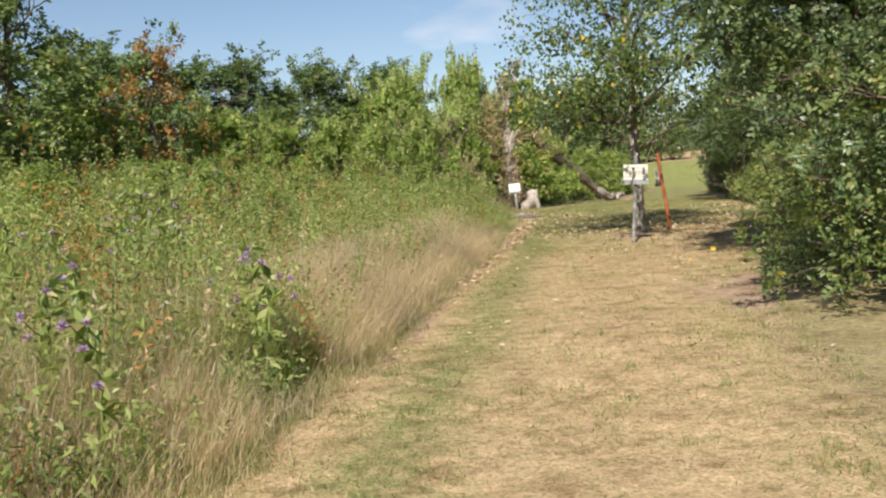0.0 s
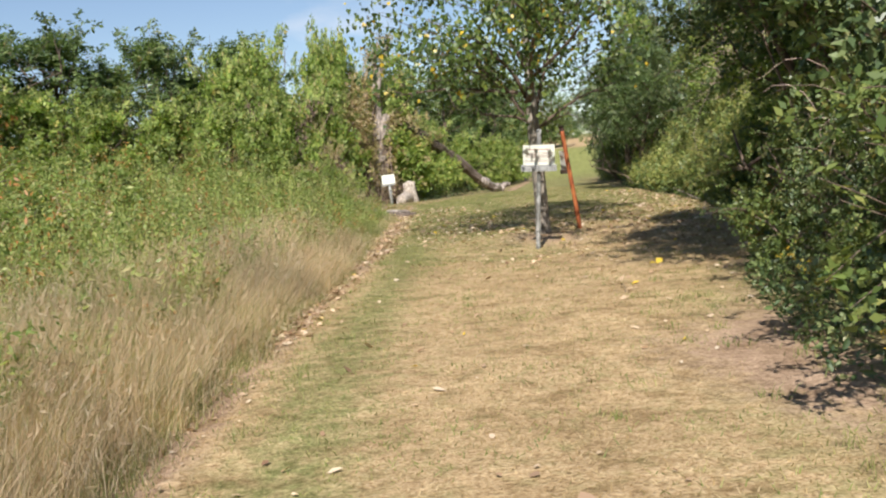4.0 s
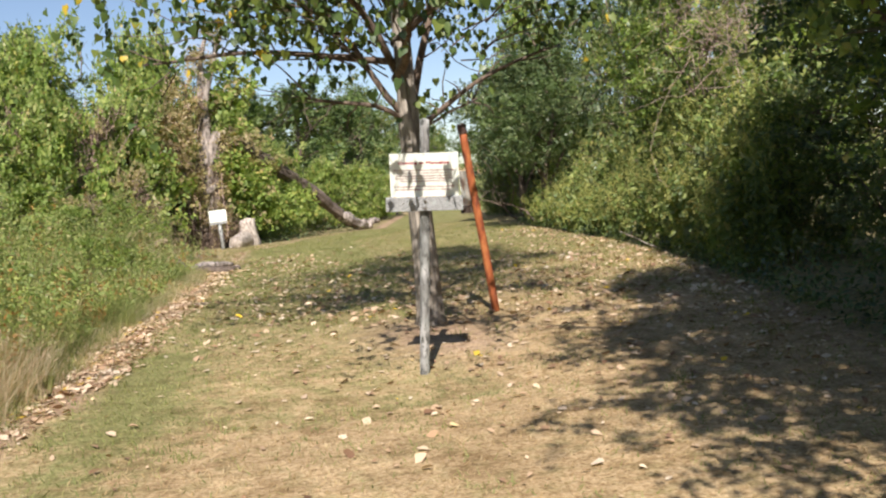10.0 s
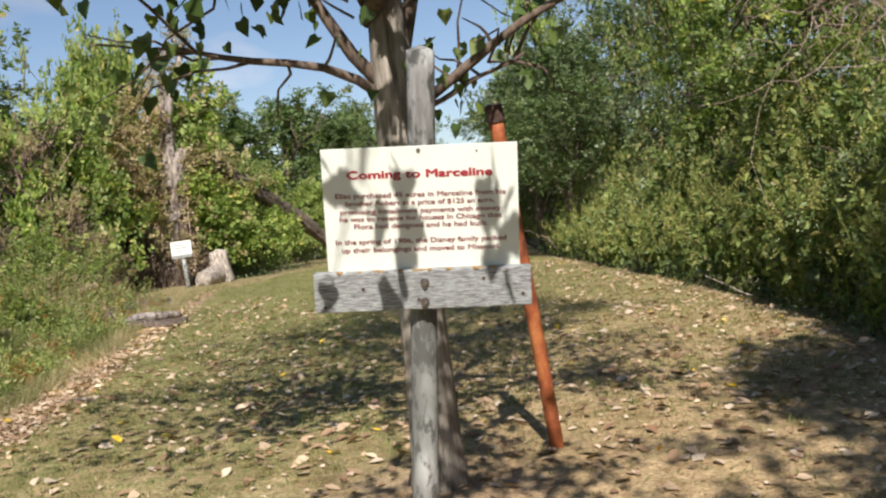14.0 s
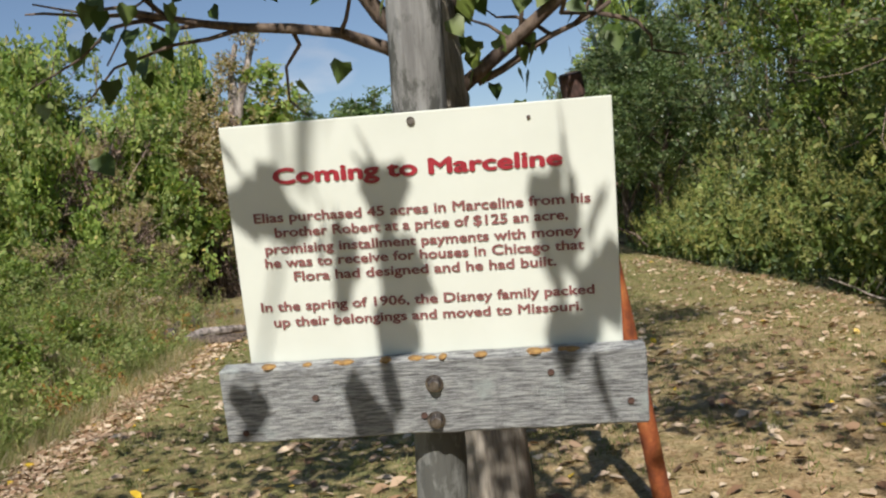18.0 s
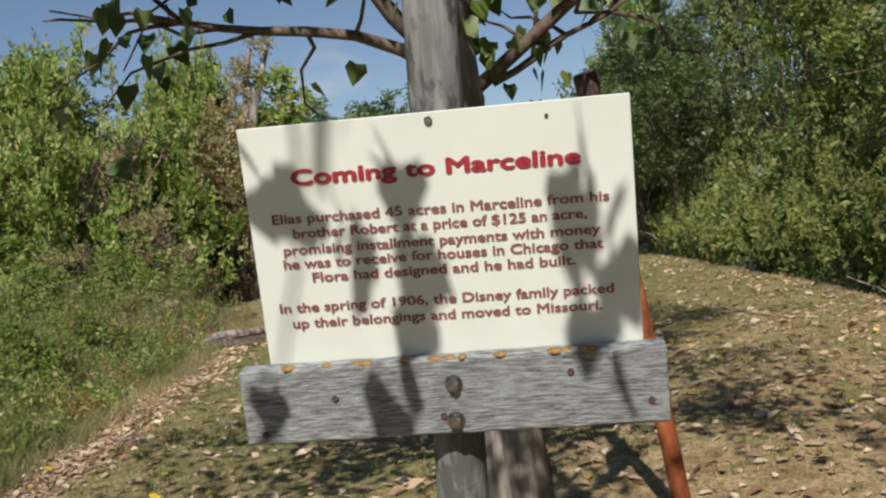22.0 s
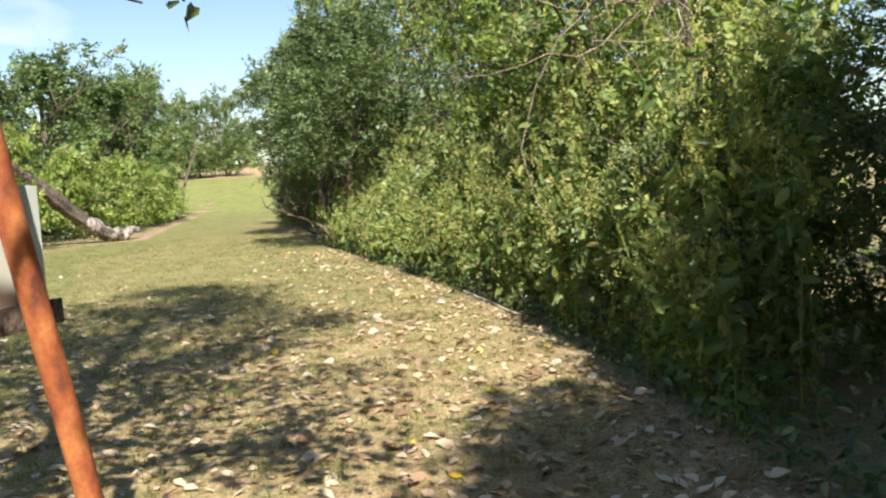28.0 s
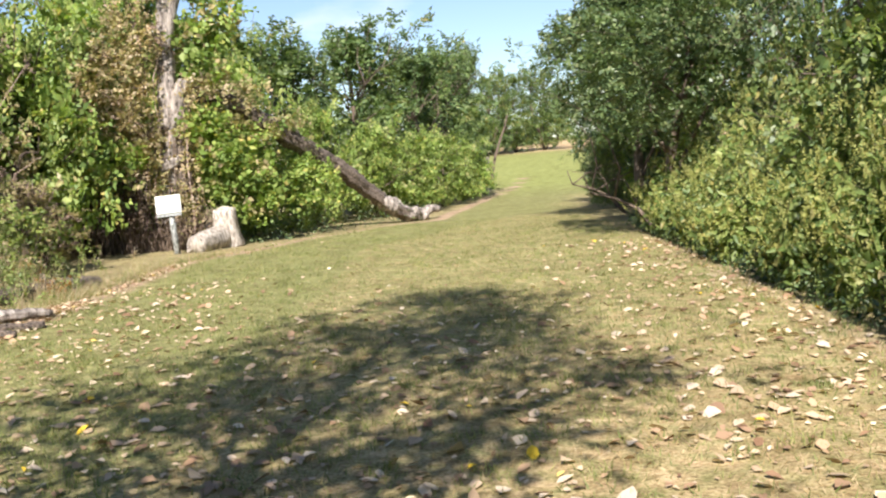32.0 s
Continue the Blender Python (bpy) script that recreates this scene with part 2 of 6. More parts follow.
# weathered timber, panel, metals
M_BOARD, nt, b = mat("weathered_grey_board", 0.85)
grain = tex(nt, 330, 8, (0.09, 0.3, 1), 0.8)
spots = tex(nt, 17, 4)
col = ramp(nt, grain, [(0.36, (0.05, 0.05, 0.05)), (0.48, (0.26, 0.265, 0.26)), (0.6, (0.5, 0.515, 0.49))])
col = mix(nt, ramp(nt, spots, [(0.6, (0, 0, 0)), (0.72, (0.7, 0.7, 0.7))]), col, (0.42, 0.47, 0.44))
nt.links.new(col, b.inputs["Base Color"])
bump(nt, b, grain, 0.9, 0.006)
M_LICHEN, nt, b = mat("orange_lichen", 0.9)
nt.links.new(ramp(nt, tex(nt, 90, 3), [(0.35, (0.16, 0.085, 0.03)), (0.65, (0.36, 0.22, 0.07))]), b.inputs["Base Color"])
M_POST, nt, b = mat("weathered_round_post", 0.88)
grain = tex(nt, 26, 6, (1, 1, 0.1), 0.68)
col = ramp(nt, grain, [(0.3, (0.12, 0.115, 0.11)), (0.5, (0.3, 0.3, 0.285)), (0.66, (0.5, 0.5, 0.475))])
col = mix(nt, ramp(nt, tex(nt, 9, 4, (1, 1, 0.4)), [(0.48, (0, 0, 0)), (0.6, (0.7, 0.7, 0.7))]), col, (0.5, 0.525, 0.49))
col = mix(nt, ramp(nt, tex(nt, 21, 6, (1, 1, 0.4), 0.7), [(0.5, (0, 0, 0)), (0.58, (0.9, 0.9, 0.9))]), col, (0.06, 0.062, 0.052))
col = mix(nt, ramp(nt, tex(nt, 3.1, 3, (1, 1, 0.6)), [(0.45, (0, 0, 0)), (0.62, (0.75, 0.75, 0.75))]), col, (0.1, 0.1, 0.088))
nt.links.new(col, b.inputs["Base Color"])
bump(nt, b, grain, 0.9, 0.008)
M_PANEL, nt, b = mat("cream_sign_panel", 0.38)
nt.links.new(ramp(nt, tex(nt, 7, 4), [(0.3, (0.655, 0.68, 0.59)), (0.7, (0.715, 0.74, 0.65))]), b.inputs["Base Color"])
M_RED, nt, b = mat("red_lettering", 0.5)
nt.links.new(ramp(nt, tex(nt, 60, 3), [(0.3, (0.27, 0.014, 0.024)), (0.7, (0.38, 0.03, 0.042))]), b.inputs["Base Color"])
M_TEXT, nt, b = mat("dull_red_brown_lettering", 0.5)
nt.links.new(ramp(nt, tex(nt, 60, 3), [(0.3, (0.2, 0.07, 0.065)), (0.7, (0.3, 0.12, 0.11))]), b.inputs["Base Color"])
M_INK, nt, b = mat("grey_lettering", 0.6)
b.inputs["Base Color"].default_value = (0.25, 0.24, 0.24, 1)
M_BOLT, nt, b = mat("dull_galvanised_bolt", 0.42, 0.9)
nt.links.new(ramp(nt, tex(nt, 80, 4), [(0.35, (0.1, 0.085, 0.075)), (0.65, (0.34, 0.32, 0.3))]), b.inputs["Base Color"])
M_RUST, nt, b = mat("rusty_pipe", 0.72)
r1, r2 = tex(nt, 9, 6, (1, 1, 0.5)), tex(nt, 60, 4)
col = ramp(nt, r1, [(0.32, (0.12, 0.035, 0.018)), (0.5, (0.34, 0.095, 0.03)), (0.7, (0.52, 0.2, 0.065))])
col = mix(nt, 0.5, col, ramp(nt, r2, [(0.3, (0.6, 0.55, 0.5)), (0.7, (1.25, 1.2, 1.1))]), "MULTIPLY")
nt.links.new(col, b.inputs["Base Color"])
bump(nt, b, r2, 0.4, 0.003)
M_DARKIRON, nt, b = mat("dark_iron_cap", 0.8)
nt.links.new(ramp(nt, tex(nt, 40, 4), [(0.35, (0.03, 0.018, 0.014)), (0.65, (0.11, 0.06, 0.045))]), b.inputs["Base Color"])
M_GREENSTEEL, nt, b = mat("green_painted_steel", 0.6)
nt.links.new(ramp(nt, tex(nt, 40, 4), [(0.35, (0.03, 0.06, 0.04)), (0.65, (0.07, 0.11, 0.08))]), b.inputs["Base Color"])
# ---- mesh helpers ----
rng = np.random.default_rng(7)


def arrays(name, verts, faces, materials, slots=None, smooth=False):
    """A mesh from a vertex array and an array of faces of one size."""
    me = bpy.data.meshes.new(name)
    n, k = faces.shape
    me.vertices.add(len(verts))
    me.vertices.foreach_set("co", np.ascontiguousarray(verts, dtype=np.float32).ravel())
    me.loops.add(n * k)
    me.loops.foreach_set("vertex_index", np.ascontiguousarray(faces, dtype=np.int32).ravel())
    me.polygons.add(n)
    me.polygons.foreach_set("loop_start", np.arange(0, n * k, k, dtype=np.int32))
    me.polygons.foreach_set("loop_total", np.full(n, k, dtype=np.int32))
    for m in materials:
        me.materials.append(m)
    if slots is not None:
        me.polygons.foreach_set("material_index", np.asarray(slots, dtype=np.int32))
    if smooth:
        me.polygons.foreach_set("use_smooth", np.ones(n, dtype=bool))
    me.update(calc_edges=True)
    me.validate()
    return me


def mesh_of(name, bm, material, smooth=False):
    me = bpy.data.meshes.new(name)
    bm.to_mesh(me)
    bm.free()
    me.materials.append(material)
    if smooth:
        me.polygons.foreach_set("use_smooth", np.ones(len(me.polygons), dtype=bool))
    return me


def part(name, me, parent, label="", m=None):
    ob = new(name, me)
    ob.parent = parent
    if m is not None:
        ob.matrix_basis = m
    return tagged(ob, label)


def unit(v):
    return v / np.maximum(np.linalg.norm(v, axis=-1, keepdims=True), 1e-9)


def leaves(pos, out, size, aspect=0.5, droop=0.25, wild=0.8, broad=False):
    """Pointed leaves, each a bent quad: at pos, facing roughly along out. Returns vertices and faces."""
    n = len(pos)
    nor = unit(out + wild * rng.normal(size=(n, 3)))
    axis = unit(np.cross(nor, rng.normal(size=(n, 3))))
    axis[:, 2] -= droop
    axis = unit(axis)
    side = unit(np.cross(nor, axis))
    size = np.broadcast_to(size, n)[:, None]
    lift = np.cross(axis, side) * size * 0.12
    if broad:
        w = side * size * aspect * 0.5
        v = np.stack([pos, pos + axis * size * 0.22 + w * 0.85 + lift, pos + axis * size * 0.6 + w * 0.8 + lift, pos + axis * size, pos + axis * size * 0.6 - w * 0.8 + lift, pos + axis * size * 0.22 - w * 0.85 + lift], 1)
        f = np.array([[0, 1, 2, 3], [0, 3, 4, 5]])
        return v.reshape(-1, 3), (np.arange(n)[:, None, None] * 6 + f).reshape(-1, 4)
    v = np.stack([pos, pos + axis * size * 0.45 + side * size * aspect * 0.5 + lift, pos + axis * size,
                  pos + axis * size * 0.45 - side * size * aspect * 0.5 + lift], 1).reshape(-1, 3)
    return v, np.arange(4 * n).reshape(n, 4)


def blades(base, height, width, lean, segments=2):
    """Grass blades: tapered bent strips. base n x 3, height n, lean n x 2 (how far the tip goes aside)."""
    n = len(base)
    a = rng.uniform(0, 2 * np.pi, n)
    side = np.stack([np.cos(a), np.sin(a), np.zeros(n)], 1) * (np.broadcast_to(width, n) / 2)[:, None]
    rows = []
    for s in range(segments + 1):
        f = s / segments
        c = base.copy()
        c[:, 2] += height * (f - 0.12 * f * f)
        c[:, :2] += lean * (f * f)
        w = side * (1 - 0.85 * f)
        rows += [c - w, c + w]
    v = np.stack(rows, 1).reshape(-1, 3)
    k = 2 * (segments + 1)
    f0 = np.concatenate([np.array([[2 * s, 2 * s + 1, 2 * s + 3, 2 * s + 2]]) for s in range(segments)])
    return v, (np.arange(n)[:, None, None] * k + f0[None]).reshape(-1, 4)


def joined(pieces):
    vs, fs, off = [], [], 0
    for v, f in pieces:
        vs.append(v)
        fs.append(f + off)
        off += len(v)
    return np.concatenate(vs), np.concatenate(fs)


def tube(points, radii, sides=8, rough=0.0, seed=0):
    """A tapering branch along points with uneven girth. Vertices and quads."""
    p = np.array(points, float)
    r = np.array(radii, float)
    t = unit(np.gradient(p, axis=0))
    ref = np.array([0.31, 0.77, 0.55])
    u = unit(np.cross(t, ref))
    w = np.cross(t, u)
    g = np.random.default_rng(seed)
    ang = np.linspace(0, 2 * np.pi, sides, endpoint=False)
    k = 1 + rough * g.normal(size=(len(p), sides))
    ring = p[:, None] + (r[:, None] * k)[..., None] * (np.cos(ang)[None, :, None] * u[:, None] + np.sin(ang)[None, :, None] * w[:, None])
    v = np.concatenate([ring.reshape(-1, 3), p[-1:] + t[-1:] * r[-1] * 0.4, p[:1]])
    i, j = np.meshgrid(np.arange(len(p) - 1), np.arange(sides), indexing="ij")
    jn = (j + 1) % sides
    f = np.stack([i * sides + j, i * sides + jn, (i + 1) * sides + jn, (i + 1) * sides + j], -1).reshape(-1, 4)
    e, tip, foot = (len(p) - 1) * sides, len(p) * sides, len(p) * sides + 1
    q = np.arange(0, sides, 2)
    caps = np.stack([e + q, e + (q + 1) % sides, e + (q + 2) % sides, np.full(len(q), tip)], 1)
    low = np.stack([(q + 2) % sides, (q + 1) % sides, q, np.full(len(q), foot)], 1)
    return v, np.concatenate([f, caps, low])


def gnarled(points, radii, seed=0, sides=30, step=0.09, amount=0.2, ridges=0.07):
    """A thick weathered bole along points: knobs and hollows at two scales, long ridges, ragged ends. Vertices and quads."""
    p, r = np.array(points, float), np.array(radii, float)
    s = np.concatenate([[0], np.cumsum(np.linalg.norm(np.diff(p, axis=0), axis=1))])
    q = np.linspace(0, s[-1], max(int(s[-1] / step), 4))
    p, r = np.stack([np.interp(q, s, p[:, i]) for i in range(3)], 1), np.interp(q, s, r)
    k = np.ones(5) / 5
    if len(q) > 8:
        p[2:-2] = np.stack([np.convolve(p[:, i], k, "valid") for i in range(3)], 1)
    v, f = tube(p, r, sides)
    v = v.copy()
    for i in range(len(q) * sides):
        c = p[i // sides]
        d = v[i] - c
        m = Vector(v[i]) + Vector((seed * 3.1, seed * 1.7, 0))
        a = (i % sides) / sides * 2 * np.pi
        rib = ridges * np.sin(a * 7 + 2.5 * noise.noise(m * 1.1)) + ridges * 0.6 * np.sin(a * 13 + 4 * noise.noise(m * 0.9))
        end = min(i // sides, len(q) - 1 - i // sides)
        tear = 0.35 * noise.noise(Vector((np.cos(a) * 2, np.sin(a) * 2, seed))) * r[i // sides] * (end == 0) * 2
        v[i] = c + d * (1 + amount * noise.noise(m * (0.55 / r.mean())) + amount * 0.6 * noise.noise(m * (1.8 / r.mean())) + amount * 0.35 * noise.noise(m * (4.5 / r.mean())) + rib)
        if tear:
            t = p[-1] - p[-2] if i // sides else p[1] - p[0]
            v[i] += t / np.linalg.norm(t) * tear
    return v, f


def limb(a, b, r0, r1, bend=0.1, steps=6, seed=0, sides=7, rough=0.06):
    g = np.random.default_rng(seed)
    a, b = np.array(a, float), np.array(b, float)
    f = np.linspace(0, 1, steps)[:, None]
    length = np.linalg.norm(b - a)
    wave = g.normal(size=(3, 3)) * bend * length * np.array([[0.42], [0.26], [0.13]])
    off = np.sin(f * np.pi) * wave[0] + np.sin(f * 2 * np.pi) * wave[1] + np.sin(f * 3 * np.pi) * wave[2]
    p = a + (b - a) * f + off + np.array([0, 0, 1]) * np.sin(f * np.pi) * bend * length * 0.4
    return tube(p, r0 + (r1 - r0) * f[:, 0], sides, rough, seed), p


def on_line(line, y):
    ys, xs = zip(*[(q[1], q[0]) for q in line])
    return np.interp(y, ys, xs)


# ---- plan ----
EDGE_L = [(-2.4, -8), (-1.5, 3), (-1.1, 5.8), (-0.7, 8.5), (-0.1, 14), (0.9, 21), (1.15, 25), (1.7, 29), (2.2, 34.4), (2.8, 40), (3.3, 44.5),
          (7.3, 51.8), (9.6, 53.7), (13.9, 70), (16.0, 76), (29.0, 127)]
EDGE_R = [(2.6, -8), (3.1, 4), (3.4, 7.1), (3.9, 9.6), (4.9, 12.7), (5.5, 14.5), (7.4, 18), (9.7, 24.9), (11.1, 29.5), (11.9, 34), (12.5, 38),
          (13.4, 44), (14.8, 54), (17.7, 65), (40, 80), (90, 127)]
SIGN_AT = Vector((4.469, 20.95, 1.492))
SIGN_U, SIGN_W = Vector((0.9708, -0.2343, -0.0512)), Vector((0.0077, -0.1832, 0.983))
TREE_AT = (5.05, 23.7, 0.0)


def rise(x, y):
    """Height of the ground: level by the path, rolling a little, climbing gently far off."""
    far = np.maximum(np.hypot(x - 5, y - 25) - 42, 0)
    dip = -0.12 * np.exp(-((x - 4.3) / 2.2) ** 2 - ((y - 20.4) / 1.9) ** 2)
    bank = np.clip(on_line(EDGE_L, np.clip(y, -8, 48)) - x - 0.4, 0, 26) * 0.12 * np.clip((70 - y) / 20, 0, 1)
    bank = bank * (1 - 0.85 * np.clip((y - 39) / 5, 0, 1) * np.clip((x + 4) / 3, 0, 1))
    return bank + dip + 0.012 * np.sin(x * 1.7 + y * 0.6) + 0.012 * np.sin(y * 1.3 - x * 0.9) + 0.045 * far * np.minimum(1, far / 40) * (far < 160) + (far >= 160) * 0.045 * 160


# ---- ground ----
def build_ground():
    xs = np.concatenate([[-1500, -500, -220, -120, -70, -45], np.arange(-30, -4, 1.0), np.arange(-4, 14, 0.25), np.arange(14, 40, 1.0), [45, 60, 85, 130, 220, 500, 1500]])
    ys = np.concatenate([[-1500, -400, -120, -50, -25], np.arange(-14, 58, 0.25), np.arange(58, 90, 1.0), [92, 100, 112, 127, 150, 190, 260, 400, 700, 1500]])
    X, Y = np.meshgrid(xs, ys)
    Z = rise(X, Y)
    l, r = on_line(EDGE_L, Y), on_line(EDGE_R, Y)
    inside = (X > l) & (X < r)
    d = X - l
    green = np.full(X.shape, 0.12)
    green += 0.32 * np.exp(-((d - 0.95) / 0.42) ** 2) * (Y < 24)
    green += 0.12 * np.clip((Y - 23) / 3, 0, 1) + 0.18 * np.clip((Y - 27) / 10, 0, 1) + 0.16 * ((d < 4) & (Y > 20))
    green += 0.16 * np.clip((X - r + 1.2), 0, 1) * (Y < 16)
    green = np.where(inside, green, np.where(Y > 78, 0.85, 0.45))
    green = np.maximum(green, 0.85 * np.clip((Y - 58) / 14, 0, 1))
    soil = 0.45 * np.exp(-(((X - 4.9) / 1.0) ** 2 + ((Y - 22.9) / 1.7) ** 2)) + 0.35 * np.exp(-((X - r) / 0.5) ** 2) + 0.5 * np.exp(-(((X - 3.9) / 1.0) ** 2 + ((Y - 10.8) / 1.7) ** 2))
    soil += 0.65 * np.exp(-((d - np.where(Y > 21, 0.25, 0.1)) / np.where(Y > 21, 0.34, 0.26)) ** 2) * (Y > 6) + 0.1 * np.exp(-(((X - 6.2) / 2.6) ** 2 + ((Y - 26) / 4.5) ** 2))
    soil = np.where(inside, soil, np.where(Y > 78, 0.0, np.maximum(soil, 0.3)))
    meadow = np.clip((Y - 66) / 14, 0, 1) * (Y < 120)
    green = np.where((Y > 118) & (Y < 151), 0.0, green)
    v = np.stack([X, Y, Z], -1).reshape(-1, 3)
    ny, nx = X.shape
    i, j = np.meshgrid(np.arange(ny - 1), np.arange(nx - 1), indexing="ij")
    f = np.stack([i * nx + j, i * nx + j + 1, (i + 1) * nx + j + 1, (i + 1) * nx + j], -1).reshape(-1, 4)
    me = arrays("ground", v, f, [M_GROUND], smooth=True)
    att = me.color_attributes.new("zone", "FLOAT_COLOR", "POINT")
    c = np.stack([green, soil, meadow, np.ones_like(soil)], -1)
    att.data.foreach_set("color", c.astype(np.float32).ravel())
    tagged(new("ground", me), "sun-dried mown grass with bare soil patches", "ground", kind="structure")


build_ground()


def scatter(n, x0, x1, y0, y1):
    return rng.uniform(x0, x1, n), rng.uniform(y0, y1, n)


def stuff(name, v, f, mats, label, category, slots=None):
    return tagged(new(name, arrays(name, v, f, mats, slots)), label, category, kind="stuff")


def noise2(x, y, s):
    return (np.sin(x * s * 1.31 + 1.7 * np.sin(y * s * 0.83)) + np.sin(y * s * 1.13 + 1.3 * np.sin(x * s * 0.71 + 2.0))) * 0.25 + 0.5


def build_lawn():
    """Short mown turf: straw-dry over most of the lawn, green along the field edge and in tufts."""
    x, y = scatter(330000, -3, 14, 1.0, 52)
    l, r = on_line(EDGE_L, y), on_line(EDGE_R, y)
    keep = (x > l - 0.1) & (x < r + 0.15) & (rng.random(len(x)) < np.where(y < 36, 1.0, 0.55))
    x, y, d = x[keep], y[keep], (x - l)[keep]
    speck = 0.5 * noise2(x + 0.7 * y, y, 2.6) + 0.3 * noise2(y - x, x, 5.9) + 0.2 * noise2(x, y * 1.7, 11.0)
    g = 0.1 + 0.7 * np.exp(-((d - 0.95) / 0.45) ** 2) * (y < 26) + 0.42 * np.clip((y - 24) / 8, 0, 1) + 0.35 * np.clip(1 - (r[keep] - x) / 1.6, 0, 1) * (y < 14) + 0.75 * np.clip((speck - 0.52) / 0.14, 0, 1) + 0.25 * ((d < 4) & (y > 20))
    bare = np.exp(-(((x - 4.9) / 1.0) ** 2 + ((y - 22.9) / 1.7) ** 2)) + np.exp(-(((x - 4.0) / 0.8) ** 2 + ((y - 10.6) / 1.8) ** 2)) + 0.8 * np.clip((noise2(y, x, 1.7) * 0.6 + noise2(x, y, 4.3) * 0.4 - 0.6) / 0.12, 0, 1)
    ok = rng.random(len(x)) > np.minimum(0.9 * bare, 0.92)
    x, y, g = x[ok], y[ok], g[ok]
    is_green = rng.random(len(x)) < g
    n = len(x)
    h = rng.uniform(0.018, 0.045, n) * np.where(is_green, 1.25, 0.9) * np.where(y > 24, 1.35, 1.0)
    v, f = blades(np.stack([x, y, rise(x, y) - 0.004], 1), h, rng.uniform(0.006, 0.013, n), rng.normal(0, 0.03, (n, 2)), 1)
    stuff("mown_grass", v, f, [M_TURF, M_GRASS], "short mown grass, straw-dry with green tufts", "grass", is_green.astype(int))


def build_tufts():
    """Longer green tufts left standing on the lawn and under the bushes."""
    cx, cy = scatter(2600, -1.5, 13, 2, 48)
    l, r = on_line(EDGE_L, cy), on_line(EDGE_R, cy)
    near = np.minimum(np.abs(cx - r), np.abs(cx - l))
    keep = (cx > l) & (cx < r + 0.3) & (rng.random(len(cx)) < np.clip(1.1 - near / 1.0, np.where(cy > 24, 0.65, 0.12), 1))
    cx, cy = cx[keep], cy[keep]
    m = 28
    x, y = np.repeat(cx, m) + rng.normal(0, 0.06, len(cx) * m), np.repeat(cy, m) + rng.normal(0, 0.06, len(cx) * m)
    n = len(x)
    v, f = blades(np.stack([x, y, rise(x, y) - 0.005], 1), rng.uniform(0.04, 0.115, n), rng.uniform(0.005, 0.01, n), rng.normal(0, 0.05, (n, 2)), 2)
    stuff("grass_tufts", v, f, [M_GRASS], "loose green grass tufts along the lawn edges", "grass")


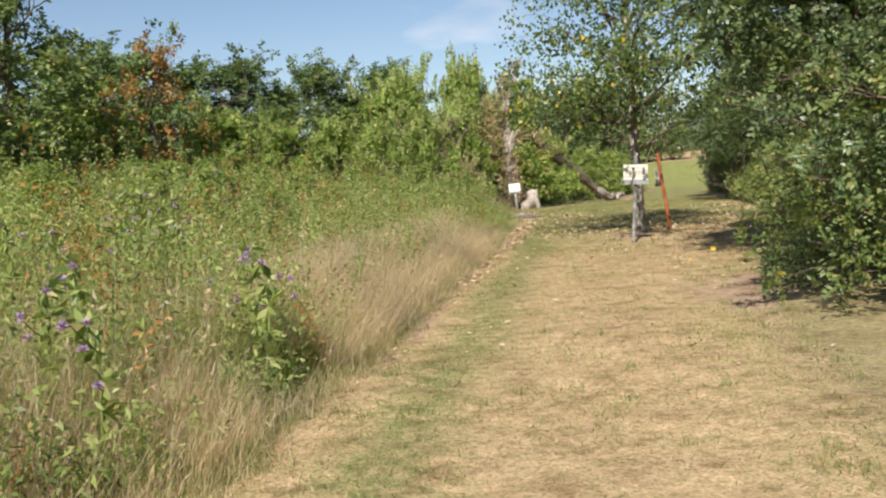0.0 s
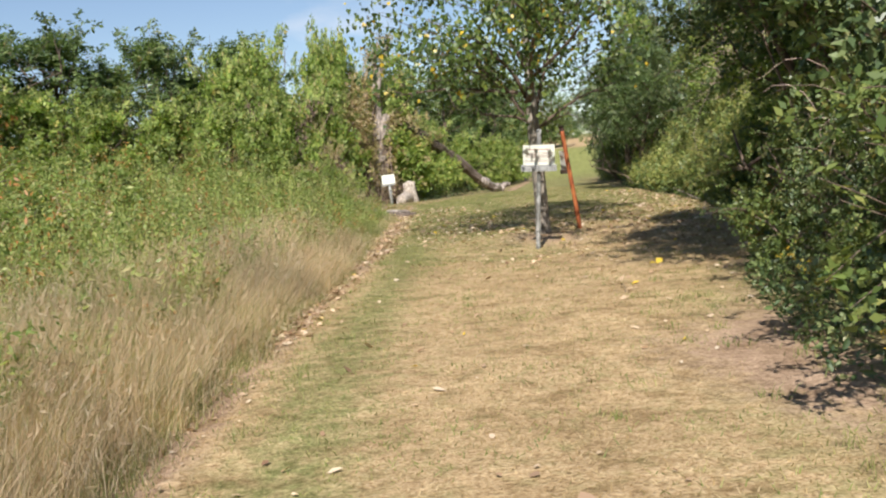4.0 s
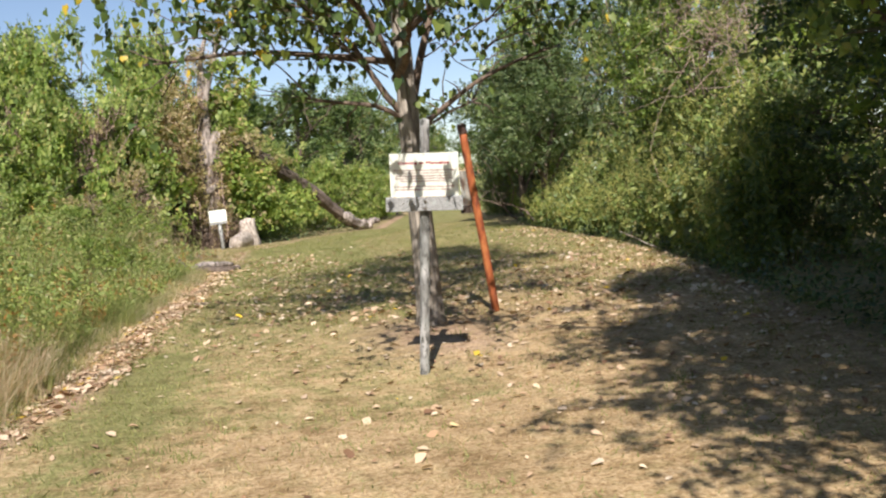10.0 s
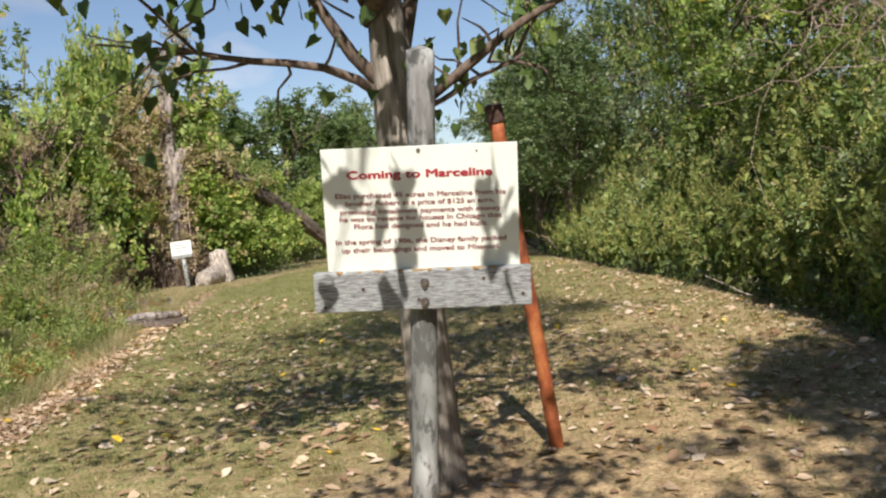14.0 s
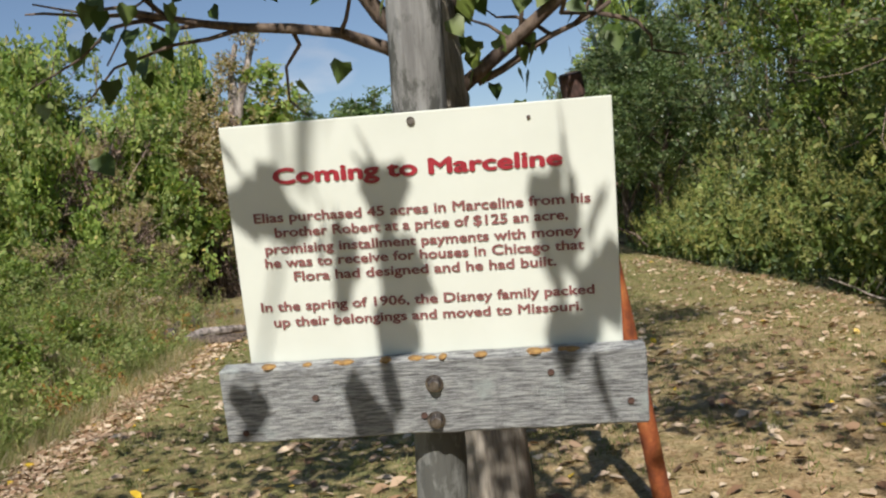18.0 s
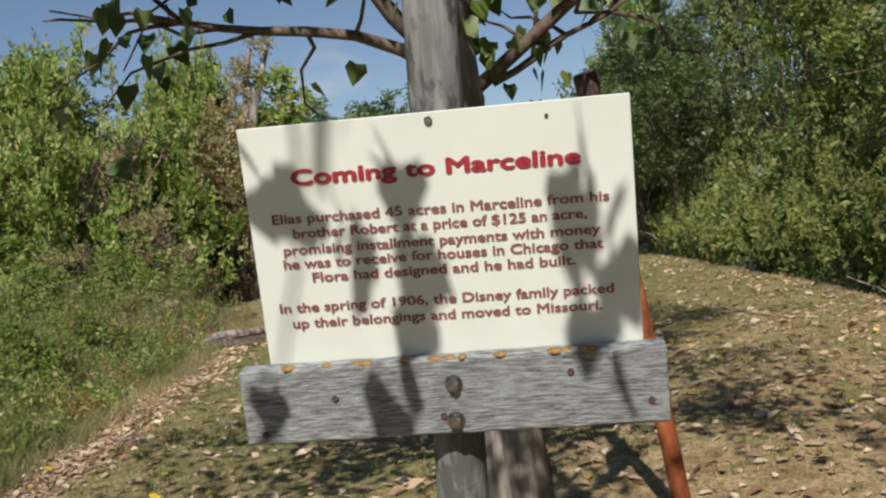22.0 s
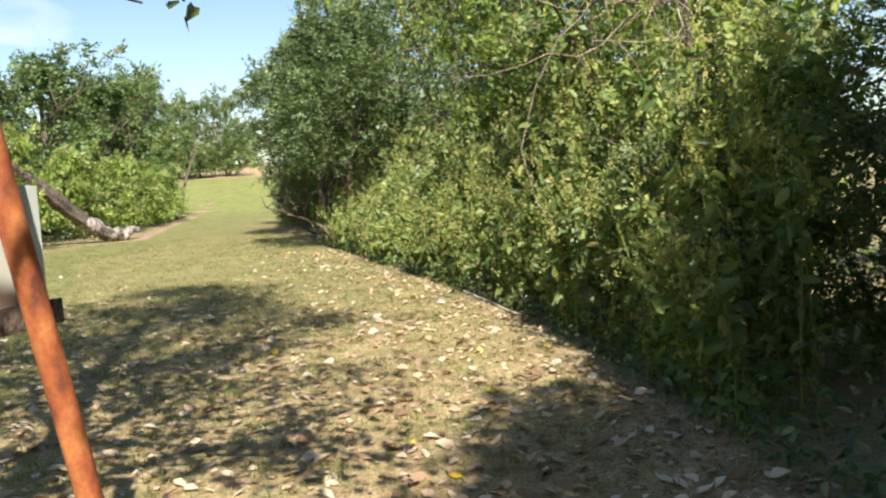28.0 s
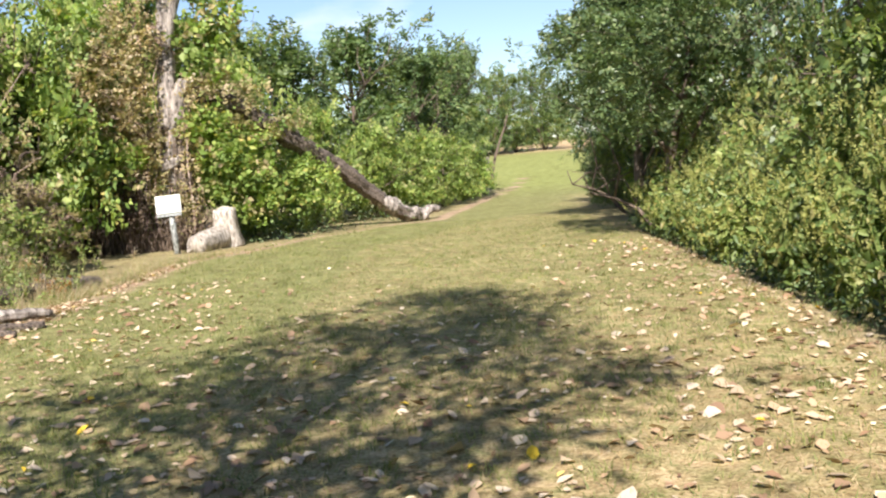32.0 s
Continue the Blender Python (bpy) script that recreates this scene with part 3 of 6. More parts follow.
def build_field():
    """The rough field beside the lawn: dry stalks at its edge, leafy weeds behind."""
    pieces, slots = [], []

    def put(vf, slot):
        pieces.append(vf)
        slots.append(np.broadcast_to(slot, len(vf[1])))

    def swell(x, y):
        return (0.8 + 0.5 * noise2(x + 3, y, 0.5)) * (0.45 + 1.05 * noise2(y - x, x, 1.5)) * (1 + 0.4 * np.clip((y - 15) / 14, 0, 1))

    def dryness(x, y, d):
        patch = noise2(x * 1.2, y * 0.8, 0.75) + 0.35 * noise2(y, x, 2.3)
        return np.clip(1.05 * patch - 0.1 + 0.9 * np.exp(-((x + 3.6) / 1.5) ** 2 - ((y - 3.0) / 2.4) ** 2) - 0.34 * np.abs(d) - 0.05 - 0.4 * np.clip((np.abs(d) - 1.0) / 1.5, 0, 1) * (y > 6) - 0.55 * np.clip((y - 19) / 8, 0, 1) + 0.6 * np.clip((y - 29) / 6, 0, 1) * np.exp(-((d + 0.8) / 1.6) ** 2), 0.03, 0.95)
    # dry stalks and green grass in tussocks, thick at the edge
    for n, reach, tall, per, girth in ((2600, 2.6, 0.6, 26, 0.07), (1700, 10.0, 0.58, 26, 0.11), (1200, 26.0, 0.65, 22, 0.16)):
        y = rng.uniform(0.5, 47, n)
        d = -reach * rng.random(n) ** 1.35
        x = on_line(EDGE_L, y) + d - 0.02 + 0.12 * (noise2(y, y, 2.7) - 0.5)
        clear = ((y < 40) | (d < -4.6)) & ((y < 22) | (d < -2.6) | (noise2(x * 1.3, y, 1.6) > 0.42))
        x, y, d = x[clear], y[clear], d[clear]
        n = len(x)
        s = np.repeat(rng.random(n) < dryness(x, y, d), per)
        h = np.repeat(tall * swell(x, y) * rng.lognormal(-0.1, 0.32, n) * np.clip(0.2 + np.abs(d) / np.where(y > 25, 2.6, 0.9), 0, 1), per) * rng.uniform(0.45, 1.15, n * per)
        fan = rng.normal(0, 1, (n * per, 2))
        x, y, d = np.repeat(x, per) + fan[:, 0] * girth, np.repeat(y, per) + fan[:, 1] * girth, np.repeat(d, per)
        n = len(x)
        lean = (fan * 0.2 + rng.normal(0, 0.12, (n, 2))) * h[:, None]
        lean[:, 0] += 0.2 * h * (np.abs(d) < 0.7)
        w = rng.uniform(0.005, 0.011, n) * np.where(np.abs(d) > 5, 2.0, 1.0)
        k = 3 if reach < 5 else 2
        put(blades(np.stack([x, y, rise(x, y)], 1), h, w, lean, k), np.repeat(np.where(s, 0, 1), k))
        # seed heads on the dry stalks
        k = np.flatnonzero(s & (rng.random(n) < 0.2))
        tip = np.stack([x[k] + lean[k, 0], y[k] + lean[k, 1], rise(x[k], y[k]) + h[k] * 0.86], 1)
        put(leaves(tip, rng.normal(size=tip.shape), rng.uniform(0.03, 0.07, len(k)), 0.1, -0.8, 0.3), 0)
    # tall pinkish dry grass in clumps leaning out over the edge, short grass at its foot
    cy = rng.uniform(3, 23, 1500)
    cd = -0.12 - 1.7 * rng.random(1500) ** 1.2
    ok = noise2(cy, cy * 0.7, 1.1) + 0.2 * rng.normal(size=1500) + 0.16 * ((cy > 7) & (cy < 19)) - 0.2 * (cy < 6.5) > 0.55
    cy, cd = np.repeat(cy[ok], 46), np.repeat(cd[ok], 46)
    n = len(cy)
    y, d = cy + rng.normal(0, 0.1, n), cd + rng.normal(0, 0.1, n)
    x = on_line(EDGE_L, y) + d
    h = rng.uniform(0.4, 1.0, n) * np.clip(0.55 + np.abs(d) * 0.5, 0, 1.15)
    lean = rng.normal(0, 0.16, (n, 2)) + [0.1, -0.02]
    put(blades(np.stack([x, y, rise(x, y)], 1), h, rng.uniform(0.003, 0.007, n), lean, 3), np.repeat(np.where(rng.random(n) < 0.86, 0, 1), 3))
    tip = np.stack([x + lean[:, 0], y + lean[:, 1], rise(x, y) + h * 0.86], 1)[::9]
    put(leaves(tip, rng.normal(size=tip.shape), rng.uniform(0.05, 0.12, len(tip)), 0.08, -0.8, 0.3), 0)
    n = 26000
    y = rng.uniform(1, 46, n)
    d = rng.normal(-0.05, 0.13, n) + 0.25 * (noise2(y, y, 1.9) - 0.5)
    x = on_line(EDGE_L, y) + d
    put(blades(np.stack([x, y, rise(x, y)], 1), rng.uniform(0.04, 0.26, n) * np.clip(0.8 - d, 0.2, 1.2), rng.uniform(0.004, 0.008, n), rng.normal(0, 0.07, (n, 2)), 2), np.repeat(np.where(rng.random(n) < 0.45, 0, 1), 2))
    # leafy weeds: stems ringed with leaves
    n = 12500
    y = rng.uniform(0.5, 48, n)
    d = -np.where((y > 7) & (y < 22), 0.75, 0.3) - 25 * rng.random(n) ** 1.8
    x = on_line(EDGE_L, y) + d
    ok = (rng.random(n) > dryness(x, y, d) * 0.9) & ((y < 40) | (d < -4.6))
    x, y, d = x[ok], y[ok], d[ok]
    n = len(x)
    h = (0.36 + 1.0 * rng.random(n) ** 1.9) * swell(x, y) * np.clip(np.where(y > 25, 0.15, 0.35) + np.abs(d) / np.where(y > 25, 3.2, 1.9), 0, 1.08)
    lean = rng.normal(0, 0.12, (n, 2))
    put(blades(np.stack([x, y, rise(x, y)], 1), h, 0.012, lean, 2), 2)
    k = 34
    t = rng.uniform(0.2, 1.0, (n, k)) ** 0.8
    base = np.stack([x[:, None] + lean[:, :1] * t * t, y[:, None] + lean[:, 1:] * t * t, rise(x, y)[:, None] + h[:, None] * t * 0.95], -1).reshape(-1, 3)
    out = rng.normal(size=base.shape) * [1, 1, 0.4] + [0, -0.25, 0.8]
    far = np.repeat(np.abs(d) > 6, k)
    brown = np.repeat(noise2(x * 1.7 + 5, y * 1.5, 1.9) + 0.1 * rng.normal(size=n) > 0.75, k)
    put(leaves(base + np.repeat(rng.uniform(0.02, 0.075, n), k)[:, None] * rng.normal(size=base.shape), out, rng.uniform(0.03, 0.095, len(base)) * np.where(far, 1.5, 1), 0.34, 0.15, 0.45), np.where(brown, 3, 2))
    # tall single stalks standing out of the rest, some with pale heads
    n = 1500
    y = rng.uniform(1, 44, n)
    d = -0.6 - 15 * rng.random(n) ** 1.5
    x = on_line(EDGE_L, y) + d
    h = rng.uniform(0.95, 1.6, n) * np.clip(np.where(y > 25, 0.2, 0.5) + np.abs(d) / 3, 0, 1)
    lean = rng.normal(0, 0.14, (n, 2))
    put(blades(np.stack([x, y, rise(x, y)], 1), h, 0.011, lean, 3), np.repeat(rng.choice([0, 1, 2], n), 3))
    k = 16
    t = rng.uniform(0.35, 1.0, (n, k))
    base = np.stack([x[:, None] + lean[:, :1] * t * t, y[:, None] + lean[:, 1:] * t * t, rise(x, y)[:, None] + h[:, None] * t * 0.9], -1).reshape(-1, 3)
    put(leaves(base, rng.normal(size=base.shape) + [0, 0, 0.4], rng.uniform(0.04, 0.11, len(base)), 0.3, 0.1, 0.5), np.repeat(rng.choice([0, 1, 2], n, p=[0.2, 0.4, 0.4]), k))
    v, f = joined(pieces)
    stuff("field_weeds", v, f, [M_STRAW, M_GRASS, M_WEED, M_AUTUMN], "waist-high wild field of green weeds and dry grass", "weeds", np.concatenate(slots))


def build_litter():
    """Fallen leaves: thick along the field edge and round the tree, thin elsewhere."""
    def strip(n, y0, y1, mean, sd):
        y = rng.uniform(y0, y1, n)
        return on_line(EDGE_L, y) + rng.normal(mean, sd, n), y
    sets = [strip(5200, 13, 44, 0.12, 0.15), strip(9500, 22, 38.5, 0.24, 0.2), strip(70, 4, 14, 0.05, 0.12)]
    sets.append((rng.normal(6.8, 2.5, 4000), rng.normal(26.8, 4.6, 4000)))
    y = rng.uniform(18, 42, 1800)
    sets.append((on_line(EDGE_R, y) - np.abs(rng.normal(0.2, 1.1, 1800)), y))
    sets.append((rng.uniform(-0.5, 9, 420), rng.uniform(5, 24, 420)))
    sets.append((rng.normal(4.0, 1.0, 1300), rng.uniform(25, 40, 1300)))
    sets.append((rng.normal(2.2, 1.1, 900), rng.normal(46.4, 0.8, 900)))
    x, y = (np.concatenate(q) for q in zip(*sets))
    keep = (x > on_line(EDGE_L, y) - 0.25) & (x < on_line(EDGE_R, y) + 0.3)
    x, y = x[keep], y[keep]
    n = len(x)
    a = rng.uniform(0, 2 * np.pi, n)
    ax = np.stack([np.cos(a), np.sin(a), rng.normal(0, 0.2, n)], 1)
    sd = np.stack([-np.sin(a), np.cos(a), rng.normal(0, 0.3, n)], 1) * rng.uniform(0.55, 1.0, (n, 1))
    s = (0.018 + 0.036 * rng.random(n) ** 2.0)[:, None] * np.where(x < on_line(EDGE_L, y) + 0.6, 0.95, np.where(y > 23, 1.25, 1.0))[:, None]
    c = np.stack([x, y, rise(x, y) + 0.016], 1)
    up = np.array([0, 0, 1.0]) * s * rng.uniform(0.04, 0.45, (n, 1))
    # two halves folded on the midrib, edges curled
    v = np.stack([c - ax * s, c + ax * s * 1.1 + up * 0.4, c - ax * s * 0.35 + sd * s * 0.8 + up, c + ax * s * 0.35 + sd * s * 0.62 + up * 0.8,
                  c - ax * s * 0.35 - sd * s * 0.8 + up * 0.7, c + ax * s * 0.35 - sd * s * 0.62 + up], 1).reshape(-1, 3)
    f = (np.arange(n)[:, None, None] * 6 + np.array([[0, 1, 3, 2], [1, 0, 4, 5]])[None]).reshape(-1, 4)
    stuff("fallen_leaves", v, f, [M_LITTER], "curled dry brown and yellow fallen leaves", "leaves")


build_lawn()
build_tufts()
build_field()
build_litter()


# ---- trees and bushes ----
def sprays_of(at, out, size, per=14, reach=0.4, aspect=0.55, droop=0.1):
    """Leafy twigs: from each place a short curved twig with leaves on both its sides, lying in one plane. Vertices and faces."""
    m = len(at)
    tw = unit(out + 0.75 * rng.normal(size=(m, 3)))
    nor = out * 0.6 + [0, -0.15, 0.45] + 0.5 * rng.normal(size=(m, 3))
    nor = unit(nor - tw * (nor * tw).sum(1, keepdims=True))
    side = np.cross(nor, tw)
    long = reach * rng.uniform(0.55, 1.4, (m, 1))
    f = (np.arange(per)[None] + rng.random((m, per))) / per
    hand = np.where(np.arange(per) % 2, 1.0, -1.0)[None, :, None]
    tw3, nor3, side3 = tw[:, None], nor[:, None], side[:, None]
    s = (f * long)[..., None]
    p = at[:, None] + tw3 * (s - 0.45 * long[:, None]) - np.array([0, 0, 1.0]) * droop * s * f[..., None] + rng.normal(0, 0.1, (m, per, 3)) * size
    axis = unit(tw3 * rng.uniform(0.1, 0.8, (m, per, 1)) + side3 * hand * rng.uniform(0.5, 1.0, (m, per, 1)) + 0.3 * rng.normal(size=(m, per, 3)) - [0, 0, 0.08])
    n = nor3 + 0.34 * rng.normal(size=(m, per, 3))
    across = unit(np.cross(n, axis))
    lift = np.cross(axis, across) * size * 0.1
    z = size * rng.uniform(0.55, 1.3, (m, per, 1)) * (1.1 - 0.4 * f[..., None])
    v = np.stack([p, p + axis * z * 0.42 + across * z * aspect * 0.5 + lift, p + axis * z, p + axis * z * 0.42 - across * z * aspect * 0.5 + lift], 2).reshape(-1, 3)
    return v, np.arange(len(v)).reshape(-1, 4)


def lobed(n, lobes, shell=0.55, sprig=10, spread=0.13):
    """Leaf places and directions: sprigs of leaves set on the skins of many lobes."""
    c = np.array([q[0] for q in lobes], float)
    r = np.array([q[1] for q in lobes], float)
    w = (r[:, 0] * r[:, 2]) ** 1.1
    m = max(n // sprig, 1)
    k = rng.choice(len(lobes), m, p=w / w.sum())
    d = unit(rng.normal(size=(m, 3)) + [0, 0, 0.4])
    t = (shell + (1 - shell) * rng.random(m) ** 0.6)[:, None] * rng.uniform(0.85, 1.12, (m, 1))
    at = c[k] + d * r[k] * t
    p = np.repeat(at, sprig, axis=0) + rng.normal(0, spread, (m * sprig, 3)) * [1, 1, 0.75]
    return p, np.repeat(d, sprig, axis=0) * 0.6 + [0, -0.1, 0.6]


def crown_lobes(h, r, low, count, seed, lobe=0.42, lean=(0, 0)):
    """Lobes filling an uneven crown of radius r from height low to h."""
    g = np.random.default_rng(seed)
    out = []
    for i in range(count):
        f = (i + g.random()) / count
        z = low + (h - low) * f
        girth = r * (0.55 + 0.75 * math.sin(min(1, f * 1.05 + 0.12) * math.pi) ** 0.7) * (1.0 if f < 0.62 else 1.0 - 1.5 * (f - 0.62)) * min(1.0, 0.62 + 2.0 * f)
        a = i * 2.4 + g.uniform(-0.6, 0.6)
        q = girth * math.sqrt(g.uniform(0.15, 1.0)) * 0.72
        s = r * lobe * g.uniform(0.7, 1.35)
        out.append(((math.cos(a) * q + lean[0] * f, math.sin(a) * q + lean[1] * f, z), (s, s, s * g.uniform(0.5, 0.85))))
    return out


def woody(h, r, seed, thick, forks=7, start=0.12):
    """Trunk and main limbs of a bush or tree, in one mesh."""
    g = np.random.default_rng(seed)
    top = np.array([g.normal(0, 0.1) * r, g.normal(0, 0.1) * r, h * 0.8])
    first, spine = limb((0, 0, -0.15), top, thick, thick * 0.25, 0.06, 8, seed, 9)
    pieces = [first]
    for i in range(forks):
        f = start + (0.85 - start) * i / forks
        a = spine[min(int(f * 8), 6)]
        ang = i * 2.4 + g.uniform(-0.5, 0.5)
        reach = r * g.uniform(0.55, 0.95)
        b = a + np.array([math.cos(ang) * reach, math.sin(ang) * reach, (h - a[2]) * g.uniform(0.2, 0.55)])
        one, sub = limb(a, b, thick * 0.5 * (1 - f * 0.5), 0.012, 0.12, 6, seed * 31 + i, 6)
        pieces.append(one)
        for k in range(3):
            a2 = sub[2 + k]
            b2 = a2 + g.normal(0, 0.3, 3) * r + np.array([0, 0, 0.12 * h])
            pieces.append(limb(a2, b2, thick * 0.16, 0.006, 0.15, 5, seed * 77 + i * 5 + k, 5)[0])
    return joined(pieces)


def plant(name, h, r, low, seed, n, size, leaf, bark, thick, lobes=24, lobe=0.42, shell=0.6, aspect=0.55, spread=1.1, other=None, sprays=0, leaders=0):
    """A tree or bush standing at the origin: an Empty with its trunk and crown. Some lobes bear the other leaf; sprays stick out."""
    root = new(name)
    pieces = [woody(h, r, seed, thick)]
    g = np.random.default_rng(seed + 5)
    ls = crown_lobes(h - r * lobe * 0.6, r, low, lobes, seed, lobe)
    tips = []
    for i in range(sprays):
        c, q = ls[int(g.integers(len(ls)))]
        d = unit(np.array([c[0], c[1], 0.08 * r]) + g.normal(0, 0.5, 3) * r * 0.4)
        a = np.array(c)
        e = a + d * q[0] * g.uniform(1.2, 2.1) + [0, 0, g.uniform(-0.15, 0.2)]
        e[2] = min(e[2], h - 0.1)
        one, sp = limb(a, e, 0.008, 0.003, 0.12, 6, seed * 13 + i, 4)
        pieces.append(one)
        f = g.random((3, 1)) ** 0.7
        tips.append(sp[1] + (sp[-1] - sp[1]) * f + g.normal(0, size * 0.4, (3, 3)))
    # upright leaders breaking the outline
    for i in range(leaders):
        a = np.array([g.normal(0, 0.06), g.normal(0, 0.06), h * 0.5])
        e = np.array([g.normal(0, 0.5) * r, g.normal(0, 0.5) * r, h * g.uniform(0.92, 1.1)])
        one, sp = limb(a, e, 0.03, 0.005, 0.06, 7, seed * 17 + i, 4)
        a = sp[3]
        pieces.append(one)
        q = g.random((8, 1)) ** 0.8
        tips.append(a + (e - a) * q + g.normal(0, size * 0.5, (8, 3)))
    v, f = joined(pieces)
    part("trunk", arrays("trunk", v, f, [bark], smooth=True), root)
    c = np.array([q[0] for q in ls], float)
    q = np.array([q[1] for q in ls], float)
    w = (q[:, 0] * q[:, 2]) ** 1.1 * g.lognormal(0, 0.45, len(ls))
    m = n // 14
    k = rng.choice(len(ls), m, p=w / w.sum())
    d = unit(rng.normal(size=(m, 3)) + [0, 0, 0.35])
    at = c[k] + d * q[k] * (shell + (1 - shell) * rng.random((m, 1)) ** 0.6) * rng.uniform(0.85, 1.15, (m, 1))
    if tips:
        t = np.concatenate(tips)
        at, d = np.concatenate([at, t]), np.concatenate([d, np.tile([0, -0.1, 0.6], (len(t), 1))])
    ok = at[:, 2] > 0.12
    at, d = at[ok], d[ok]
    kind = noise2(at[:, 0] + 1.7 * at[:, 2], at[:, 1] - at[:, 2], 1.3 / r * 2) > 0.56
    v, f = sprays_of(at, d, size, 14, size * spread * 3.6, aspect)
    v[:, 2] = np.maximum(v[:, 2], 0.02)
    part("crown", arrays("crown", v, f, [leaf, other or leaf], np.repeat(kind, 14).astype(int)), root)
    return root


def place(proto, x, y, turn=0, s=1.0, sz=None, label="", category="", group=""):
    m = Matrix.LocRotScale((x, y, float(rise(np.array(x), np.array(y)))), Euler((0, 0, radians(turn))), (s, s, sz or s))
    ob = copy_thing(proto, m)
    return tagged(ob, label, category, group)


def settle(proto, x, y, turn=0, s=1.0, sz=None, label="", category="", group=""):
    proto.matrix_basis = Matrix.LocRotScale((x, y, float(rise(np.array(x), np.array(y)))), Euler((0, 0, radians(turn))), (s, s, sz or s))
    return tagged(proto, label, category, group)


# far woods behind the field: three kinds, repeated
wood = [plant("tree", 8.0, 2.5, 0.8, 11, 7000, 0.21, M_WOOD_LEAF, M_TWIG, 0.16, 40, 0.28, other=M_MID, sprays=50, leaders=14),
        plant("tree", 8.0, 2.2, 0.6, 12, 7000, 0.2, M_WOOD_LEAF, M_TWIG, 0.15, 44, 0.25, other=M_HEDGE, sprays=50, leaders=18),
        plant("tree", 8.0, 2.9, 0.5, 13, 8000, 0.21, M_MID, M_TWIG, 0.15, 44, 0.26, other=M_WOOD_LEAF, sprays=50, leaders=12)]
WOODS = [(-15.5, 29, 0, 1.25, 1.07), (-19, 33, 1, 1.2, 1.03), (-17, 25, 2, 1.05, 0.86), (-16, 40, 1, 1.0, 0.77), (-13.6, 43, 0, 0.95, 0.74), (-11.2, 45, 1, 0.95, 0.84), (-9.2, 44, 2, 0.85, 0.69),
         (-7.6, 48, 1, 0.9, 0.86), (-5.4, 47, 2, 0.8, 0.65), (-4.6, 51, 0, 0.9, 0.88), (-2.2, 52, 2, 0.9, 0.72), (-1.0, 49, 0, 0.72, 0.6), (-21, 46, 2, 1.2, 0.95), (-9.8, 47.5, 0, 0.9, 0.66), (-6.4, 50.5, 1, 0.95, 0.7), (-13.2, 47, 2, 1.0, 0.7), (-3.6, 53.5, 0, 0.9, 0.7), (-18.5, 42, 0, 1.1, 0.75), (5.0, 60, 1, 0.9, 0.82),
         (7.4, 63, 0, 1.0, 0.88), (10.2, 68, 1, 0.95, 0.88), (12.2, 73, 0, 0.9, 0.9), (13.4, 78, 1, 0.9, 0.95), (3.2, 57, 0, 0.9, 0.8), (0.6, 55.5, 2, 1.0, 0.9), (-3.0, 48, 2, 0.9, 0.82),
         (13.6, 87, 2, 0.9, 0.95), (19.6, 119, 1, 1.1, 1.35), (22.6, 123, 2, 0.95, 1.3), (9.4, 76, 2, 1.0, 0.95)]
first_use = [True, True, True]
for i, (x, y, k, s, sz) in enumerate(WOODS):
    go = settle if first_use[k] else place
    first_use[k] = False
    go(wood[k], x, y, i * 67, s, sz, ("broad bright green" if k == 2 else "dark green") + " leafy tree in the wood edge", "tree", "wood edge")
autumn = plant("tree", 6.6, 2.0, 0.6, 21, 5000, 0.2, M_AUTUMN, M_TWIG, 0.13, 24, other=M_WOOD_LEAF, leaders=8)
settle(autumn, -13.0, 36, 0, 1, 1, "small tree with rust-brown autumn leaves among green ones", "tree")

# trees across the far field
far_wood = plant("far_tree", 8.0, 3.6, 0.4, 31, 3800, 0.42, M_WOOD_LEAF, M_TWIG, 0.2, 24)
settle(far_wood, 40, 165, 0, 1.2, 0.8, "distant green tree beyond the far field", "tree", "far trees")
for i, (x, y, s) in enumerate([(30, 162, 0.9), (50, 168, 1.0), (60, 160, 1.2), (20, 158, 1.3), (72, 166, 1.4), (10, 162, 1.4), (84, 158, 1.3), (0, 158, 1.4), (-12, 120, 0.9), (-24, 100, 0.85), (-34, 80, 0.9), (-36, 62, 1.0), (96, 150, 1.4),
                               (24, 128, 0.6), (33, 152, 0.7), (17, 122, 1.0), (30, 148, 0.35), (34, 149, 0.3), (-38, 46, 1.5), (-36, 30, 1.4), (-38, 12, 1.5), (-34, -6, 1.4)]):
    place(far_wood, x, y, i * 71, s, s * 0.85, "distant green tree beyond the far field", "tree", "far trees")
for x, y, s, sz in ((26.0, 126, 1.25, 1.3), (29.4, 127, 1.15, 1.35)):
    place(wood[2], x, y, x * 9, s, sz, "tall pale green tree across the meadow", "tree", "far trees")

